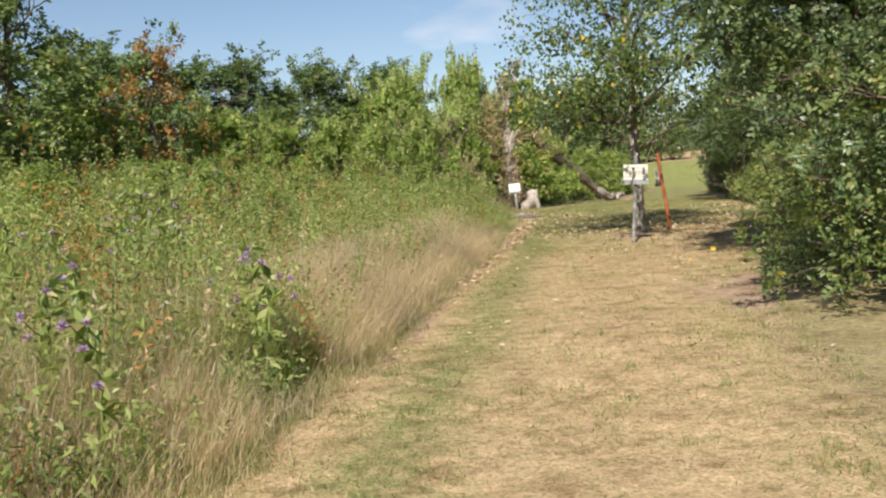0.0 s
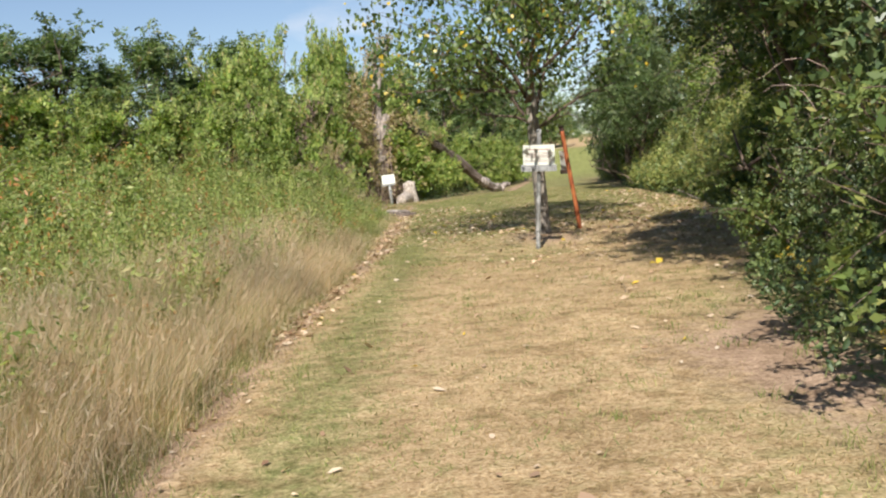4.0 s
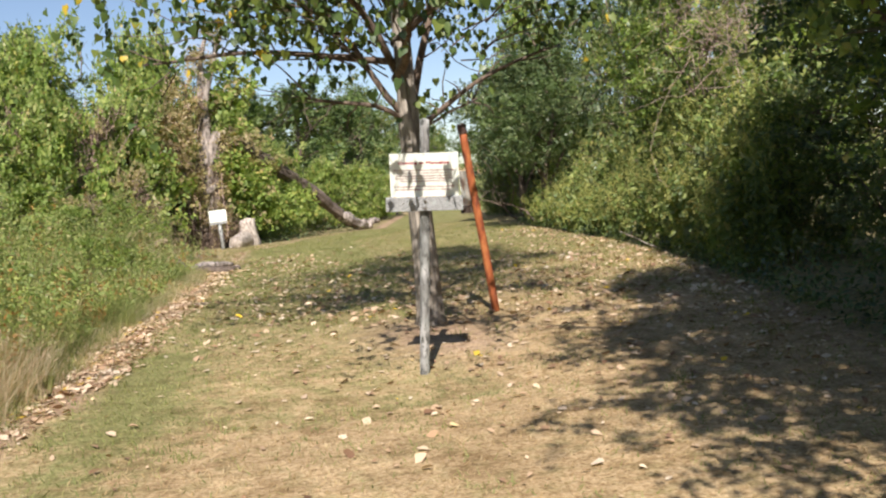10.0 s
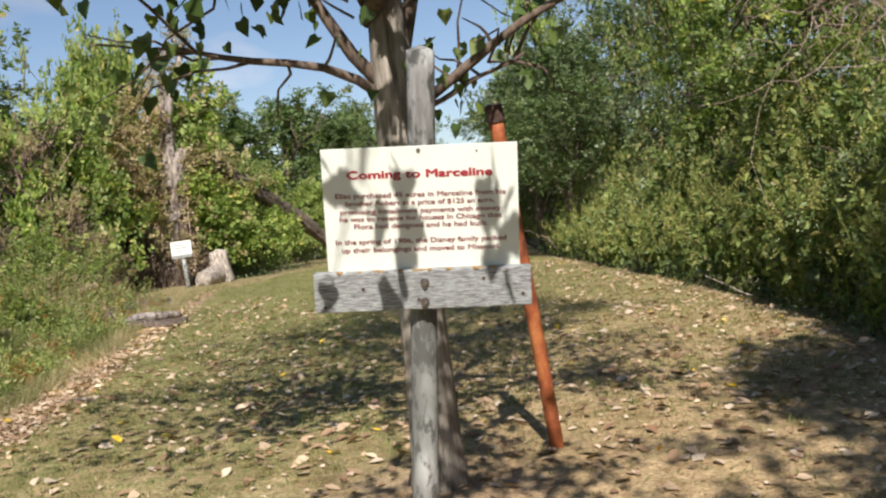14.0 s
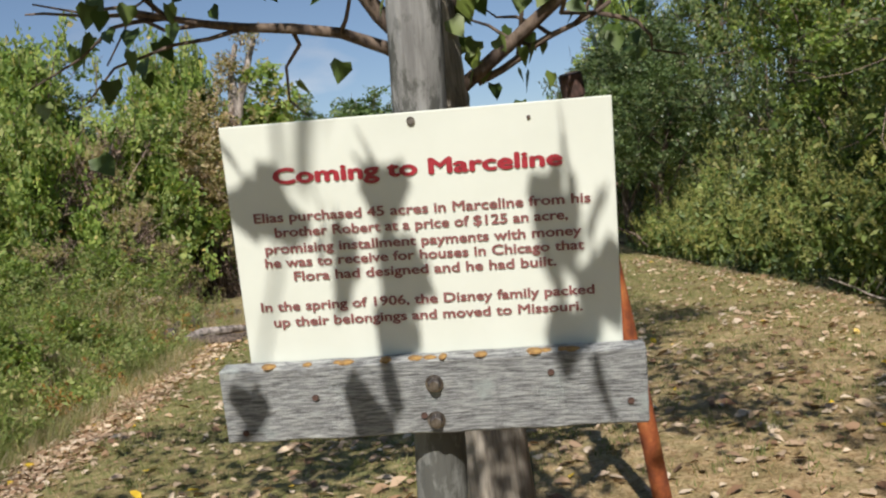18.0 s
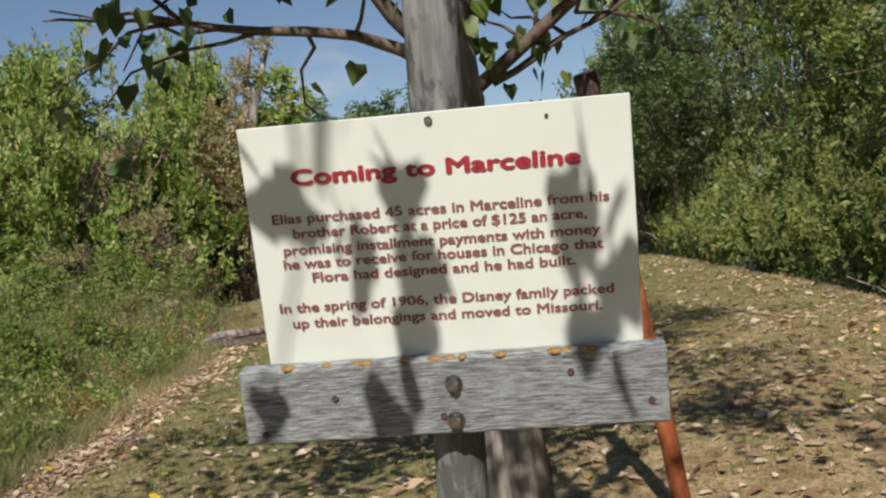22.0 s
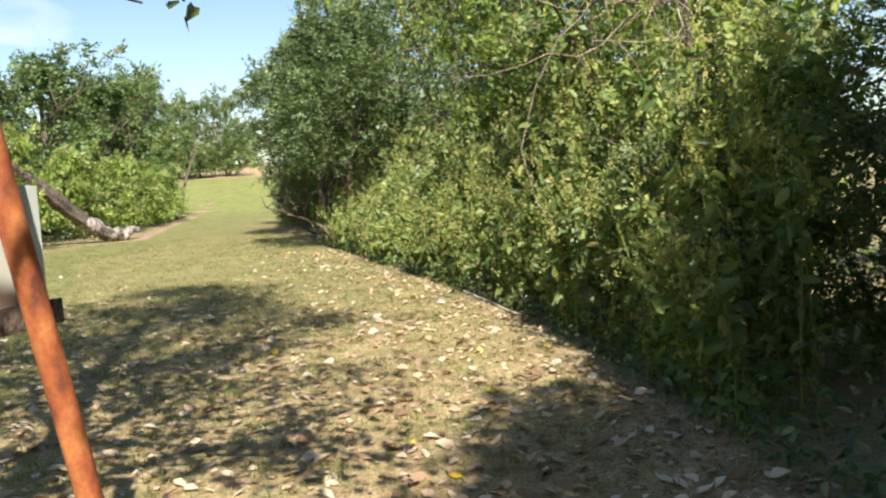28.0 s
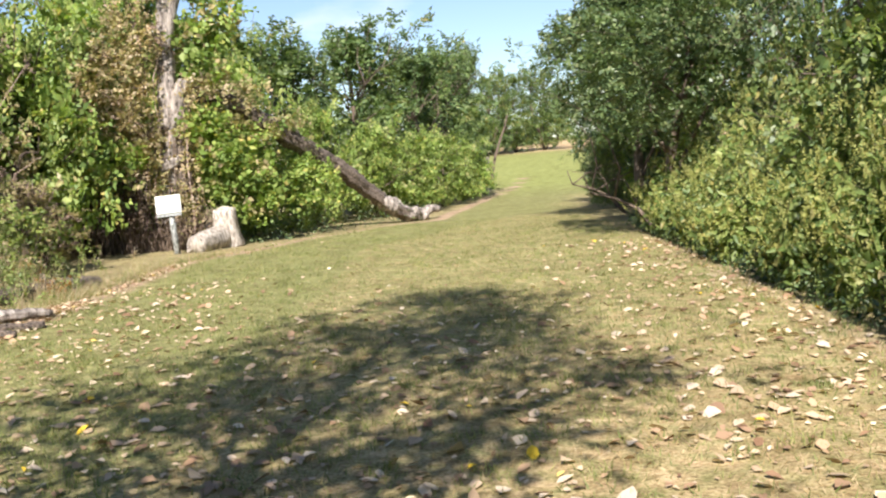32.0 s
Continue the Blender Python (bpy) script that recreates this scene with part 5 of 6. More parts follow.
def cyl(r, a, b, sides=24, bev=0.0, r2=None):
    """A round bar from a to b with a bevelled rim."""
    a, b = Vector(a), Vector(b)
    bm = bmesh.new()
    bmesh.ops.create_cone(bm, cap_ends=True, segments=sides, radius1=r, radius2=r if r2 is None else r2, depth=(b - a).length)
    if bev:
        rim = [e for e in bm.edges if all(abs(abs(v.co.z) - (b - a).length / 2) < 1e-5 for v in e.verts)]
        bmesh.ops.bevel(bm, geom=rim, offset=bev, segments=2, affect="EDGES")
    turn = (b - a).to_track_quat("Z", "Y").to_matrix().to_4x4()
    bmesh.ops.transform(bm, matrix=Matrix.Translation((a + b) / 2) @ turn, verts=bm.verts)
    return bm


def lettering(text, width, height, material, name, bold=0.0, thick=0.0008):
    """Words as a flat mesh in the x z plane, fitted to a width and cap height, centred."""
    cu = bpy.data.curves.new("words", "FONT")
    cu.body, cu.align_x, cu.align_y = text, "CENTER", "CENTER"
    cu.extrude, cu.resolution_u = 0.0, 3
    ob = new("words", cu)
    me = bpy.data.meshes.new_from_object(ob.evaluated_get(bpy.context.evaluated_depsgraph_get()))
    bpy.data.objects.remove(ob)
    bpy.data.curves.remove(cu)
    n = len(me.vertices)
    co = np.empty(n * 3, np.float32)
    me.vertices.foreach_get("co", co)
    x, y, _ = co.reshape(-1, 3).T
    polys = [list(p.vertices) for p in me.polygons]
    bpy.data.meshes.remove(me)
    k = width / (x.max() - x.min())
    verts, faces = [], []
    for i, (dx, dz) in enumerate([(0, 0)] if not bold else [(-bold, 0), (bold, 0), (0, bold * 0.6), (0, -bold * 0.6)]):
        verts += [((u - (x.max() + x.min()) / 2) * k + dx, -thick - i * 0.00012, w * height + dz) for u, w in zip(x, y)]
        faces += [[q + i * n for q in p] for p in polys]
    out = bpy.data.meshes.new(name)
    out.from_pydata(verts, [], faces)
    out.materials.append(material)
    return out


def bolt(parent, x, z, y, name="bolt", r=0.0145):
    head = bmesh.new()
    bmesh.ops.create_cone(head, cap_ends=True, segments=6, radius1=r * 0.78, radius2=r * 0.7, depth=0.012)
    bmesh.ops.bevel(head, geom=head.edges[:], offset=0.0012, segments=1, affect="EDGES")
    bmesh.ops.rotate(head, matrix=Matrix.Rotation(radians(90), 3, "X"), verts=head.verts)
    ob = part(name, mesh_of(name, head, M_BOLT), parent, "dull galvanised bolt head", Matrix.Translation((x, y - 0.008, z)))
    washer = cyl(r, (0, 0.008, 0), (0, 0.005, 0), 24, 0.0006)
    part("washer", mesh_of("washer", washer, M_BOLT), ob, "dark rusted washer")


# ---- the lettered sign ----
def build_sign():
    root = new("information_sign")
    u, w = SIGN_U.normalized(), SIGN_W.normalized()
    back = w.cross(u)
    root.matrix_basis = Matrix.Translation(SIGN_AT) @ Matrix((u, back, w)).transposed().to_4x4()
    part("board", mesh_of("board", rough_board(0.671, 0.036, 0.124, 4), M_BOARD), root, "weathered grey grained timber board", Matrix.Translation((-0.0056, 0, -0.0225)))
    part("panel", mesh_of("panel", box(0.597, 0.005, 0.415, 0.0012, 1), M_PANEL), root, "cream white sign panel with red lettering", Matrix.Translation((0, 0.022, 0.2115)))
    face = 0.0185
    tilt = Matrix.Rotation(radians(0.55), 4, "Y")
    part("title", lettering("Coming to Marceline", 0.441, 0.0335, M_RED, "title", 0.0021), root, "bold red heading", Matrix.Translation((-0.0012, face, 0.3345)) @ tilt)
    lines = [("Elias purchased 45 acres in Marceline from his", 0.52, -0.001, 0.2713), ("brother Robert at a price of $125 an acre,", 0.4544, -0.0036, 0.2472), ("promising installment payments with money", 0.492, -0.0034, 0.2216),
             ("he was to receive for houses in Chicago that", 0.498, -0.0034, 0.199), ("Flora had designed and he had built.", 0.411, -0.0035, 0.1756), ("In the spring of 1906, the Disney family packed", 0.526, -0.0055, 0.1274), ("up their belongings and moved to Missouri.", 0.489, -0.0065, 0.1015)]
    for text, wide, x, z in lines:
        part("text_line", lettering(text, wide, 0.0215, M_TEXT, "text_line", 0.0008), root, "line of small dull red lettering", Matrix.Translation((x, face, z)) @ tilt)
    # the round post behind, straight down into the ground
    a, b = np.array((-0.066, 0.064, -1.85)), np.array((0.018, 0.066, 0.7))
    f = np.linspace(0, 1, 40)[:, None]
    v, fc = tube(a + (b - a) * f, np.linspace(0.046, 0.0425, 40), 24, 0.012, 8)
    part("post", arrays("post", v, fc, [M_POST], smooth=True), root, "weathered grey round wooden post")
    bolt(root, 0.0, 0.0, -0.018)
    bolt(root, -0.0017, -0.0607, -0.018)
    for x, z in ((-0.19, -0.012), (-0.31, -0.066), (0.182, 0.008), (0.302, -0.046), (-0.02, -0.052)):
        part("nail", mesh_of("nail", cyl(0.0055, (0, -0.0005, 0), (0, -0.0035, 0), 12, 0.0008), M_DARKIRON), root, "dark nail head", Matrix.Translation((x, -0.018, z)))
    part("screw", mesh_of("screw", cyl(0.0065, (0, 0, 0), (0, -0.004, 0), 14, 0.001), M_BOLT), root, "small screw head", Matrix.Translation((-0.002, 0.0195, 0.406)))
    part("screw", mesh_of("screw", cyl(0.003, (0, 0, 0), (0, -0.003, 0), 10, 0.0005), M_DARKIRON), root, "", Matrix.Translation((0.1745, 0.0195, 0.3974)))
    g = np.random.default_rng(5)
    for x in (-0.26, -0.2, -0.155, -0.13, -0.075, -0.02, 0.0, 0.02, 0.085, 0.16, 0.175, 0.205, 0.215):
        bm = bmesh.new()
        bmesh.ops.create_icosphere(bm, subdivisions=2, radius=1)
        for q in bm.verts:
            q.co *= 1 + 0.3 * noise.noise(q.co * 3 + Vector((x * 90, 0, 0)))
        bmesh.ops.scale(bm, vec=(g.uniform(0.005, 0.014), g.uniform(0.008, 0.014), 0.0035), verts=bm.verts)
        part("lichen", mesh_of("lichen", bm, M_LICHEN), root, "orange lichen crust", Matrix.Translation((x + g.normal(0, 0.006), -0.008, 0.0395)))
    tagged(root, "cream sign with red lettering on a weathered wooden post and board", "sign")


build_sign()


# ---- leaning rusty pipe with a second sign ----
def build_pipe():
    root = new("rusty_pipe")
    foot, head = Vector((5.99, 24.08, -0.08)), Vector((5.60, 23.6, 2.22))
    root.location = (foot.x, foot.y, 0)
    o = Vector((foot.x, foot.y, 0))
    pts = np.array([foot - o, foot.lerp(head, 0.35) - o + Vector((0.006, 0, 0)), foot.lerp(head, 0.7) - o, head - o])
    f = np.linspace(0, 1, 22)
    line = np.stack([np.interp(f, [0, 0.35, 0.7, 1], pts[:, k]) for k in range(3)], 1)
    v, fc = tube(line, np.linspace(0.05, 0.046, 22), 22, 0.012, 4)
    part("pipe", arrays("pipe", v, fc, [M_RUST], smooth=True), root, "orange-brown rusted steel pipe")
    d = (head - foot).normalized()
    part("cap", mesh_of("cap", cyl(0.055, head - o - d * 0.01, head - o + d * 0.1, 18, 0.006), M_DARKIRON), root, "dark iron cap on the pipe")
    tagged(root, "leaning rusty orange pipe with a dark cap", "pipe")
    sign = new("side_sign")
    c = foot.lerp(head, 0.56)
    along = Vector((0.56, 0.82, -0.03)).normalized()
    upw = Vector((-0.1, -0.08, 1.0))
    upw = (upw - along * upw.dot(along)).normalized()
    back = upw.cross(along)
    sign.matrix_basis = Matrix.Translation(Vector((5.735, 23.77, 1.36)) + back * 0.06) @ Matrix((along, back, upw)).transposed().to_4x4()
    part("panel", mesh_of("panel", box(0.5, 0.006, 0.44, 0.0015, 1), M_PANEL), sign, "cream sign panel seen from its edge", Matrix.Translation((-0.06, 0, 0.19)))
    part("board", mesh_of("board", rough_board(0.6, 0.03, 0.09, 9), M_LOGBARK), sign, "dark weathered board", Matrix.Translation((-0.03, 0.003, -0.05)))
    tagged(sign, "cream panel on a dark board, bolted to the rusty pipe", "sign")


build_pipe()


def build_stake():
    root = new("steel_stake")
    root.location = (5.2, 23.72, -0.1)
    bm = box(0.035, 0.006, 0.75, 0.001, 1, (0, 0, 0.28))
    part("flange", mesh_of("flange", bm, M_GREENSTEEL), root)
    part("rib", mesh_of("rib", box(0.005, 0.03, 0.75, 0.001, 1, (0, 0.018, 0.28)), M_GREENSTEEL), root)
    for i in range(5):
        part("stud", mesh_of("stud", box(0.012, 0.006, 0.012, 0.001, 1, (0, -0.006, 0.15 + i * 0.09)), M_GREENSTEEL), root)
    tagged(root, "green painted steel fence stake beside the trunk", "stake")


build_stake()


# ---- old broken tree, fallen limb, stump, small sign ----
OLD = (2.6, 48.5, 0.0)


def build_old_tree():
    root = new("old_broken_tree")
    root.location = OLD
    v, f = gnarled([(0.0, 0, -0.2), (-0.02, 0, 0.3), (-0.05, 0, 1.3), (-0.02, 0, 2.4), (0.04, 0, 3.3), (0.0, 0.05, 4.4), (0.05, 0.1, 5.6), (0.1, 0.1, 6.6)], [0.52, 0.4, 0.31, 0.29, 0.3, 0.23, 0.19, 0.13], 14)
    part("trunk", arrays("trunk", v, f, [M_DEAD], smooth=True), root, "bleached grey broken trunk hung with vines")
    v, f = gnarled([(0.3, -0.1, -0.1), (0.26, -0.1, 1.2), (0.3, -0.08, 2.4), (0.4, -0.06, 3.6)], [0.34, 0.26, 0.22, 0.18], 15, amount=0.35)
    part("rotten_side", arrays("rotten_side", v, f, [M_LOGBARK], smooth=True), root, "dark rotten side of the trunk")
    v, f = gnarled([(0.1, 0, 3.1), (0.28, -0.05, 3.7), (0.5, -0.1, 4.3)], [0.24, 0.26, 0.2], 16, amount=0.35)
    part("broken_fork", arrays("broken_fork", v, f, [M_DEAD], smooth=True), root, "pale splintered fork where the limb broke off")
    for i, (a, c, e, ra, re) in enumerate([((0.05, 0.1, 5.3), (0.45, 0.15, 6.7), (0.95, 0.2, 8.0), 0.17, 0.07), ((0.05, 0.1, 6.0), (0.1, 0.1, 7.0), (0.35, 0.1, 7.8), 0.14, 0.07)]):
        v, f = gnarled([a, c, e], [ra, (ra + re) / 2, re], 17 + i, 14)
        part("limb", arrays("limb", v, f, [M_DEAD], smooth=True), root, "bare bleached limb")
    v, f = gnarled([(-0.42, -0.22, 2.1), (-0.1, -0.4, 2.2), (0.3, -0.3, 2.35)], [0.09, 0.17, 0.1], 19, 18, 0.05, 0.5)
    part("bark_ledge", arrays("bark_ledge", v, f, [M_DEAD], smooth=True), root, "jutting ledge of pale broken bark")
    # hanging stems of the vines
    g = np.random.default_rng(88)
    for i in range(16):
        x = g.uniform(-1.6, 0.55)
        one, _ = limb((x, -0.42 + g.normal(0, 0.1), -0.05), (x * 0.5 + g.normal(0, 0.15), -0.35, g.uniform(2.2, 5.0)), 0.03, 0.012, 0.06, 8, 880 + i, 6)
        part("vine_stem", arrays("vine_stem", *one, [M_BRUSH if i % 3 else M_TWIG], smooth=True), root)
    brown = [((-1.3, -0.6, 4.5), (0.9, 0.6, 0.9)), ((-0.75, -0.5, 5.5), (0.7, 0.5, 0.8)), ((-1.5, -0.7, 3.4), (0.9, 0.6, 0.7)), ((-0.65, -0.5, 3.6), (0.5, 0.3, 1.0)), ((0.0, 0.0, 6.9), (0.5, 0.5, 0.6)), ((0.7, 0.1, 7.9), (0.4, 0.4, 0.4)), ((-0.8, -0.6, 2.5), (0.6, 0.35, 0.7)), ((0.85, -0.2, 4.0), (0.5, 0.4, 0.35)),
             ((0.5, -0.35, 2.6), (0.25, 0.2, 0.9)), ((-0.35, -0.42, 1.5), (0.3, 0.2, 0.8)), ((0.4, -0.4, 1.2), (0.3, 0.2, 0.9)), ((-0.3, -0.3, 4.7), (0.25, 0.2, 0.7)), ((0.3, -0.35, 0.6), (0.35, 0.2, 0.6)), ((-0.25, -0.38, 2.9), (0.14, 0.12, 0.5))]
    p, d = lobed(12500, brown, 0.4)
    part("dry_vine", arrays("dry_vine", *sprays_of(p[::7], d[::7], 0.115, 9, 0.42, 0.55), [M_VINE, M_DEADVINE, M_STRAW], np.repeat(rng.choice([0, 1, 2], len(p[::7]), p=[0.66, 0.1, 0.24]), 9)), root, "tan and brown drying vine leaves")
    green = [((-2.4, -1.0, 2.9), (1.0, 0.8, 0.8)), ((-3.3, -1.2, 2.4), (1.0, 0.9, 0.8)), ((-1.2, -1.1, 2.3), (0.8, 0.6, 0.5)), ((0.95, -0.2, 2.9), (0.6, 0.5, 0.8)), ((1.4, -0.1, 2.0), (0.8, 0.5, 0.9)), ((0.8, 0.3, 5.0), (0.8, 0.6, 0.9)), ((1.3, 0.4, 5.8), (0.8, 0.6, 0.6)), ((-2.2, -0.2, 5.2), (1.1, 0.7, 1.0)), ((2.0, 0.2, 1.3), (0.8, 0.5, 0.8)), ((-3.2, -0.6, 4.0), (1.0, 0.8, 0.9)), ((0.95, 0.3, 6.6), (0.6, 0.5, 0.6))]
    p, d = lobed(8600, green, 0.5)
    part("green_vine", arrays("green_vine", *sprays_of(p[::7], d[::7], 0.2, 8, 0.55, 0.7), [M_BRIGHT, M_VINE], np.repeat(rng.random(len(p[::7])) < 0.1, 8).astype(int)), root, "green vine leaves round the trunk")
    # dark curtains of dead vine at the foot
    n = 1000
    x, y = rng.uniform(-3.6, 0.7, n), rng.normal(-0.75, 0.2, n)
    v, f = blades(np.stack([x, y, np.full(n, -0.02)], 1), rng.uniform(0.6, 2.1, n) * np.where(np.abs(x) < 0.75, 0.5, 1.0), rng.uniform(0.01, 0.03, n), rng.normal(0, 0.45, (n, 2)), 3)
    p, d = lobed(9500, [((-2.9, -0.6, 0.8), (0.8, 0.3, 0.9)), ((-1.6, -0.5, 0.8), (1.0, 0.35, 0.9)), ((-0.4, -0.55, 0.8), (0.8, 0.3, 0.9)), ((0.5, -0.4, 0.6), (0.5, 0.4, 0.7)), ((-0.9, -0.5, 1.6), (1.0, 0.3, 0.5)), ((-0.05, 0.0, 4.9), (0.36, 0.36, 0.8))], 0.5)
    ok = (np.abs(p[:, 0]) > 0.6) | (p[:, 2] < 0.9) | (p[:, 2] > 3.4)
    p, d = p[ok], d[ok]
    part("dead_vine", arrays("dead_vine", *joined([(v, f), leaves(p, d, rng.uniform(0.06, 0.14, len(p)), 0.3, 0.7)]), [M_DEADVINE]), root, "dark brown dead vines round the foot")
    tagged(root, "old broken tree overgrown with browning vines", "tree")
    # the great limb fallen from it, tip on the grass
    log = new("fallen_limb")
    log.location = (9.4, 54.4, 0)
    pts = np.array([(-6.2, -5.75, 4.05), (-5.4, -5.0, 3.85), (-4.55, -4.2, 3.22), (-3.5, -3.25, 2.5), (-2.45, -2.25, 1.74), (-1.65, -1.5, 0.98), (-0.95, -0.85, 0.44), (-0.3, -0.25, 0.16), (0.0, 0, 0.12)])
    v, f = gnarled(pts, [0.2, 0.24, 0.24, 0.24, 0.25, 0.22, 0.22, 0.19, 0.15], 22, amount=0.3, ridges=0.1)
    part("bough", arrays("bough", v, f, [M_LOGBARK], smooth=True), log, "long rough brown bough")
    v, f = gnarled([(-1.5, -1.35, 0.85), (-0.95, -0.85, 0.46), (-0.5, -0.45, 0.25), (-0.05, -0.05, 0.16), (0.15, -0.15, 0.12)], [0.22, 0.24, 0.23, 0.19, 0.13], 23, 24, 0.06, 0.45)
    part("broken_end", arrays("broken_end", v, f, [M_DEAD], smooth=True), log, "pale barkless broken end")
    v, f = gnarled([(-0.3, -0.25, 0.22), (0.05, 0.1, 0.26), (0.4, 0.3, 0.33), (0.62, 0.4, 0.3)], [0.18, 0.17, 0.13, 0.08], 24, 20, 0.06, 0.45)
    part("broken_prong", arrays("broken_prong", v, f, [M_DEAD], smooth=True), log, "upturned pale prong")
    p, d = lobed(5200, [((-5.8, -5.5, 4.2), (0.9, 0.5, 0.42)), ((-4.9, -4.7, 3.9), (0.8, 0.5, 0.35)), ((-4.1, -3.9, 3.2), (0.7, 0.4, 0.3)), ((-3.5, -3.2, 2.7), (0.5, 0.4, 0.2)), ((-5.6, -5.4, 3.1), (0.7, 0.4, 0.8)), ((-5.2, -5.0, 1.6), (0.8, 0.5, 1.1)), ((-4.9, -4.6, 2.7), (0.9, 0.6, 0.9)), ((-3.6, -3.5, 1.5), (0.9, 0.6, 0.9))], 0.45)
    low = p[::7, 2] < 2.9 + 0.3 * rng.normal(size=len(p[::7]))
    part("vine", arrays("vine", *sprays_of(p[::7], d[::7], 0.13, 9, 0.4, 0.6), [M_VINE, M_BRIGHT], np.repeat(low, 9).astype(int)), log, "brown and green vine leaves")
    tagged(log, "great fallen limb slanting from the old tree to the grass", "log")


def build_stump():
    root = new("cut_stump")
    root.location = (3.8, 48.1, 0)
    v, f = gnarled([(-0.5, -1.5, 0.2), (-0.36, -1.1, 0.24), (-0.2, -0.6, 0.26), (-0.05, -0.1, 0.27)], [0.25, 0.28, 0.3, 0.3], 41, 26, 0.08, 0.14, 0.03)
    part("log", arrays("log", v, f, [M_CUT], smooth=True), root, "pale barkless log lying on its side")
    v, f = gnarled([(0.08, 0.05, -0.05), (0.06, 0.03, 0.35), (0.04, 0.0, 0.7), (0.02, 0, 0.95)], [0.42, 0.36, 0.33, 0.31], 43, 26, 0.08, 0.14, 0.03)
    part("upright", arrays("upright", v, f, [M_CUT], smooth=True), root, "upright cut block")
    tagged(root, "pale cut log and block beside the old tree", "stump")


def build_small_sign():
    root = new("small_sign")
    root.location = (2.78, 46.5, 0)
    v, f = tube(np.array([(0.1, 0.05, -0.1), (0.07, 0.04, 0.5), (0.02, 0.03, 1.2)]), [0.075, 0.07, 0.065], 12, 0.03, 51)
    part("post", arrays("post", v, f, [M_POST], smooth=True), root, "grey wooden post")
    m = pose(0.0, -0.06, 1.24, -6, -3, -6)
    pan = part("panel", mesh_of("panel", box(0.6, 0.012, 0.42, 0.003, 1), M_PANEL), root, "small white panel", m)
    part("board", mesh_of("board", rough_board(0.6, 0.03, 0.08, 19), M_BOARD), root, "grey weathered board under the panel", pose(0.0, -0.05, 0.99, 0, -3, -6))
    for i, (x, z, wd) in enumerate([(-0.06, 0.09, 0.32), (-0.02, 0.0, 0.38), (-0.08, -0.09, 0.24)]):
        part("text_bar", mesh_of("text_bar", box(wd, 0.002, 0.03, 0, 1, (x, -0.0072, z)), M_INK), pan, "row of unreadable lettering")
    tagged(root, "small white sign on a grey post by the old tree", "sign")


build_old_tree()
build_stump()
build_small_sign()


def build_roots():
    """Weathered logs lying along the field edge."""
    for n, (label, boles) in enumerate((("gnarled grey-brown root log lying at the field edge", (([(-1.5, -0.5, 0.08), (-0.9, -0.25, 0.08), (-0.2, -0.05, 0.07), (0.55, 0.3, 0.05)], [0.06, 0.08, 0.085, 0.05], "trunk", M_LOGBARK), ([(-0.55, 0.0, 0.1), (-0.4, 0.4, 0.16), (0.0, 0.8, 0.15), (0.4, 1.1, 0.1)], [0.09, 0.09, 0.08, 0.04], "forked_root", M_DEAD), ([(-0.7, -0.3, 0.12), (-0.85, 0.0, 0.3), (-0.8, 0.4, 0.28)], [0.09, 0.08, 0.05], "root", M_LOGBARK), ([(-0.2, -0.1, 0.06), (0.1, -0.25, 0.06), (0.4, -0.25, 0.04)], [0.08, 0.06, 0.04], "root", M_LOGBARK))),
                                        ("long dark log lying along the field edge", (([(-0.6, -1.3, 0.12), (-0.2, -0.4, 0.14), (0.2, 0.6, 0.13), (0.5, 1.3, 0.1)], [0.13, 0.15, 0.13, 0.1], "trunk", M_LOGBARK), ([(0.1, 0.2, 0.15), (-0.15, 0.4, 0.35)], [0.1, 0.05], "knot", M_LOGBARK))))):
        root = new("driftwood_log")
        root.location = ((2.6, 35.8, 0.0), (2.1, 39.4, 0.0))[n]
        for k, (pts, radii, what, bark) in enumerate(boles):
            v, f = gnarled(pts, radii, 61 + n * 9 + k, 22, 0.06, 0.4, 0.1)
            part(what, arrays(what, v, f, [bark], smooth=True), root)
        tagged(root, label, "log", "field edge logs")
    stick = new("dead_post")
    stick.location = (14.3, 72.6, float(rise(np.array(14.3), np.array(72.6))))
    one, _ = limb((0, 0, -0.2), (0.15, 0, 2.0), 0.16, 0.1, 0.04, 6, 71, 8, 0.1)
    part("stem", arrays("stem", *one, [M_DEAD], smooth=True), stick)
    one, _ = limb((0.3, 0, 0.4), (1.4, 0.2, 4.2), 0.09, 0.04, 0.05, 6, 72, 7)
    part("limb", arrays("limb", *one, [M_TWIG], smooth=True), stick)
    tagged(stick, "dead grey snag at the end of the bushes", "snag")


build_roots()


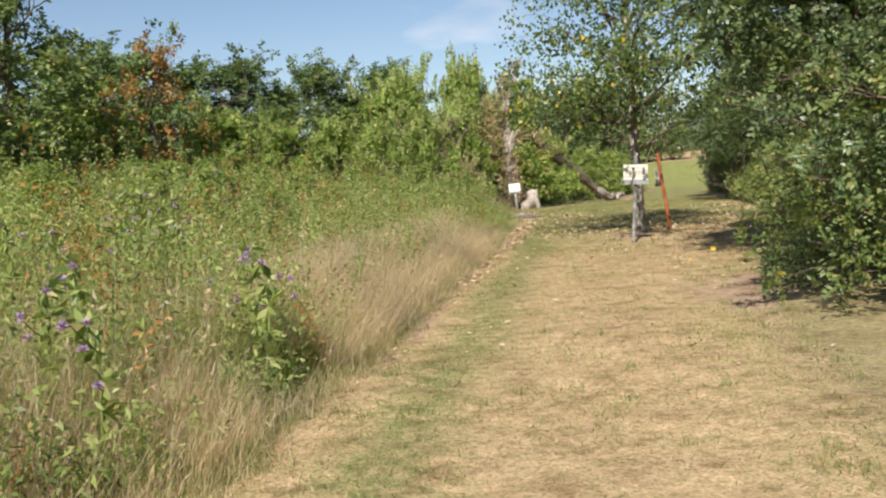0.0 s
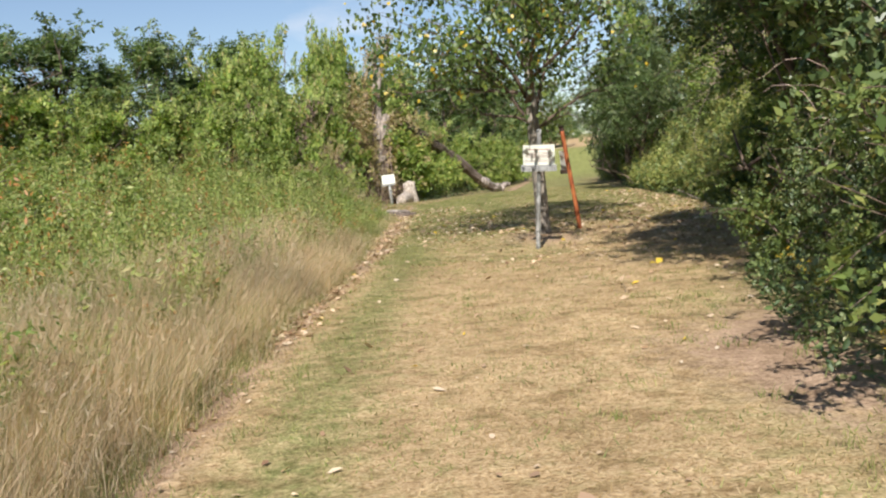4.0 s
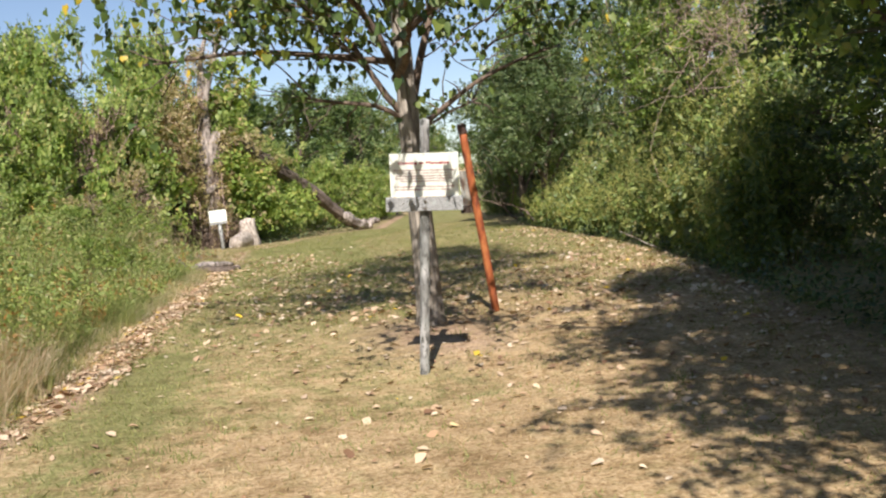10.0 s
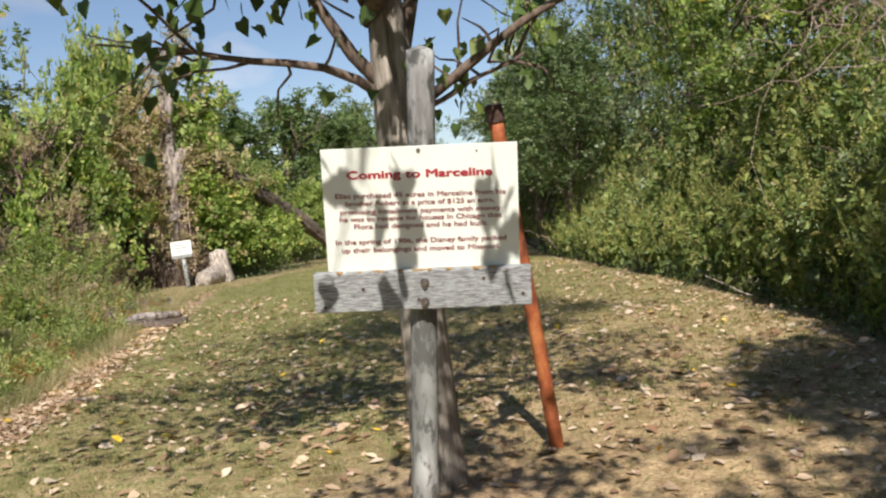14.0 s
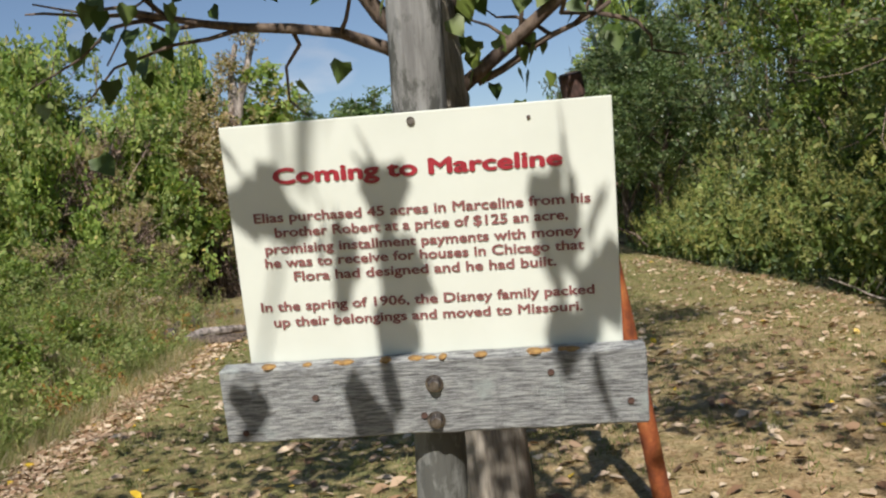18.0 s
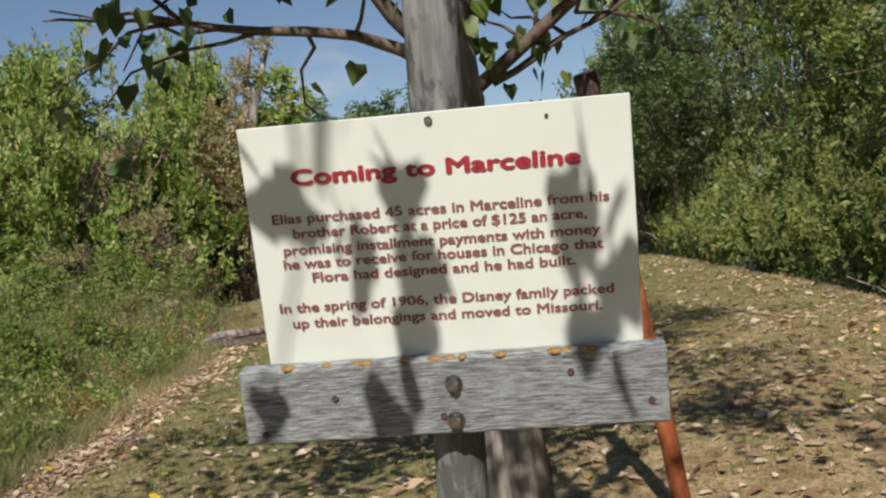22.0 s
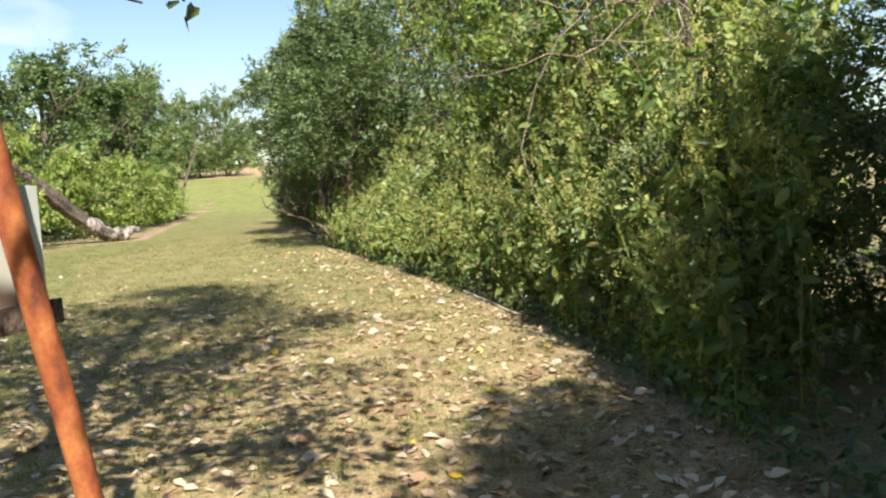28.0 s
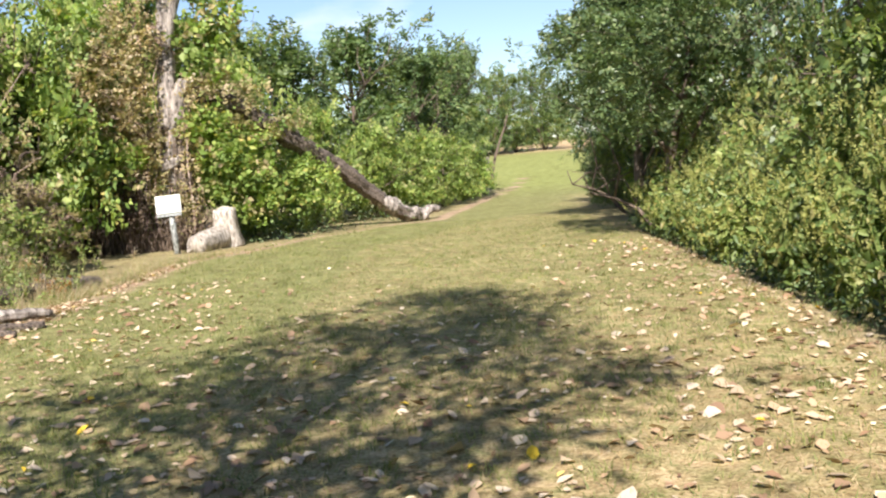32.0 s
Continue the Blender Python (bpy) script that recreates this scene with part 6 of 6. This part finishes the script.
def build_brush():
    """Dead pinkish brushwood caught in the hedgerow."""
    for x, y, z, s, seed, count in ((12.0, 27.9, 3.9, 1.15, 81, 130), (6.1, 12.6, 1.7, 0.55, 82, 30), (9.2, 18.6, 4.2, 0.9, 83, 90)):
        root = new("dead_brushwood")
        root.location = (x, y, 0)
        g = np.random.default_rng(seed)
        stem = limb((0.9, 0.4, -0.05), (0.3, 0.2, z), 0.05, 0.03, 0.05, 7, seed)[0]
        part("stem", arrays("stem", *stem, [M_TWIG], smooth=True), root)
        for i in range(count):
            a = np.array([0.0, 0.0, z]) + g.normal(0, 0.36, 3) * s
            b = a + g.normal(0, 0.5, 3) * s + np.array([-0.3, -0.25, -0.05]) * s
            part("twig", arrays("twig", *limb(a, b, 0.006, 0.0025, 0.3, 8, seed * 100 + i, 5)[0], [M_BRUSH], smooth=True), root)
        tagged(root, "tangle of dead pinkish-grey brushwood in the hedgerow", "branches", "dead brushwood")
    twig = new("fallen_twig")
    twig.location = (10.0, 28.95, 0)
    pieces = [limb((0.9, 0.3, 0.1), (0.0, 0.0, 0.5), 0.016, 0.006, 0.06, 7, 91)[0]]
    for i in range(7):
        pieces.append(limb((0.15 + i * 0.1, i * 0.03, 0.44 - i * 0.04), (0.05 + i * 0.12, -0.15 + i * 0.02, 0.5 - i * 0.02), 0.006, 0.003, 0.1, 4, 92 + i)[0])
    v, f = joined(pieces)
    part("stick", arrays("stick", v, f, [M_DEAD], smooth=True), twig)
    tagged(twig, "pale bare twig sticking out of the hedge foot", "branch")


build_brush()


def build_lawn_finds():
    """A dropped twig with dead leaves and a large yellow leaf on the grass."""
    twig = new("fallen_twig")
    twig.location = (3.95, 14.3, 0.03)
    v, f = limb((-0.16, -0.65, 0), (0.1, 0.5, 0.01), 0.007, 0.004, 0.06, 8, 301)[0]
    part("stick", arrays("stick", v, f, [M_TWIG], smooth=True), twig)
    for i, (x, y) in enumerate(((0.1, 0.5), (0.14, 0.56), (0.04, 0.52), (-0.02, -0.1), (0.03, -0.15), (-0.14, -0.6))):
        v, f = leaves(np.array([[x, y, 0.02]]), np.array([[0, 0, 1.0]]), 0.12, 0.6, -0.2, 0.35)
        part("dead_leaf", arrays("dead_leaf", v, f, [M_LITTER]), twig)
    tagged(twig, "thin dropped twig with dead brown leaves on the lawn", "branch")
    for x, y, s in ((5.1, 16.45, 0.15), (4.87, 21.2, 0.1)):
        leaf = new("yellow_leaf")
        leaf.location = (x, y, 0.035)
        v, f = joined([leaves(np.array([[0, 0, 0]]), np.array([[0, -0.4, 1.0]]), s, 0.75, -0.1, 0.2), leaves(np.array([[0.01, 0.01, 0.005]]), np.array([[0.2, -0.5, 1.0]]), s * 0.9, 0.6, -0.1, 0.3)])
        part("blade", arrays("blade", v, f, [M_GOLD]), leaf)
        tagged(leaf, "large bright yellow fallen leaf on the lawn", "leaf", "yellow leaves")


build_lawn_finds()


def build_thistles():
    """Thistles with purple heads in the field."""
    g = np.random.default_rng(3)
    spots = [(-2.85, 4.08, 1.2), (-3.15, 5.27, 1.25), (-2.02, 6.5, 1.12), (-4.21, 10.03, 1.55), (-4.16, 8.98, 1.54), (-5.01, 8.06, 1.6), (-4.37, 7.81, 1.49), (-4.99, 17.09, 2.3), (-4.58, 12.02, 1.85),
             (-1.63, 5.66, 1.28), (-1.59, 5.35, 1.19), (-3.69, 9.73, 1.75), (-4.24, 10.59, 1.85), (-2.1, 3.3, 1.06), (-5.57, 12.73, 1.9)]
    spots = [(x, y, z - float(rise(np.array(x), np.array(y)))) for x, y, z in spots]
    for x, y, h in spots:
        root = new("thistle")
        root.location = (x, y, float(rise(np.array(x), np.array(y))))
        one, sp = limb((0, 0, -0.05), (g.normal(0, 0.08), g.normal(0, 0.08), h), 0.011, 0.006, 0.05, 7, int(g.integers(9999)))
        pieces, heads = [one], [sp[-1]]
        for k in range(3):
            b = sp[3 + k] + np.array([g.normal(0, 0.16), g.normal(0, 0.16), 0.2])
            pieces.append(limb(sp[3 + k], b, 0.006, 0.004, 0.1, 5, int(g.integers(9999)), 5)[0])
            heads.append(b)
        p = np.repeat(sp[1:], 9, axis=0)
        pieces.append(leaves(p, g.normal(size=p.shape) + [0, 0, 0.5], g.uniform(0.1, 0.2, len(p)), 0.34, 0.15, 0.4))
        v, f = joined(pieces)
        part("stem", arrays("stem", v, f, [M_WEED]), root)
        for q in heads:
            d = unit(g.normal(size=(46, 3)) * [0.75, 0.75, 0.5] + [0, 0, 0.9])
            v, f = leaves(np.tile(q, (46, 1)), d, g.uniform(0.03, 0.05, 46), 0.26, -0.5, 0.2)
            part("flower", arrays("flower", v, f, [M_THISTLE]), root, "purple thistle head")
        tagged(root, "thistle with purple flower heads standing in the field", "thistle", "thistles")


build_thistles()


def build_goldenrod():
    """Goldenrod in flower at the foot of the bushes."""
    g = np.random.default_rng(13)
    for x, y in [(4.75, 11.6), (5.0, 12.0), (4.55, 11.0), (5.3, 13.0), (3.95, 8.9)]:
        root = new("goldenrod")
        root.location = (x, y, 0)
        one, sp = limb((0, 0, -0.03), (g.normal(0, 0.08), g.normal(0, 0.08), g.uniform(0.3, 0.5)), 0.006, 0.003, 0.1, 6, int(g.integers(9999)), 5)
        p = np.repeat(sp[1:], 8, axis=0)
        v, f = joined([one, leaves(p, g.normal(size=p.shape) + [0, 0, 0.6], g.uniform(0.05, 0.09, len(p)), 0.25, 0.1, 0.4)])
        part("stem", arrays("stem", v, f, [M_WEED]), root)
        for k in range(7):
            q = sp[-1] + g.normal(0, 1, 3) * [0.04, 0.04, 0.03] + g.normal(0, 1, (14, 3)) * 0.009
            v, f = leaves(q, g.normal(size=q.shape), g.uniform(0.012, 0.022, 14), 0.7, 0, 0.5)
            part("flower_spray", arrays("flower_spray", v, f, [M_GOLD]), root, "yellow flower spray")
        tagged(root, "goldenrod in yellow flower at the bush foot", "wildflower", "goldenrod")


build_goldenrod()
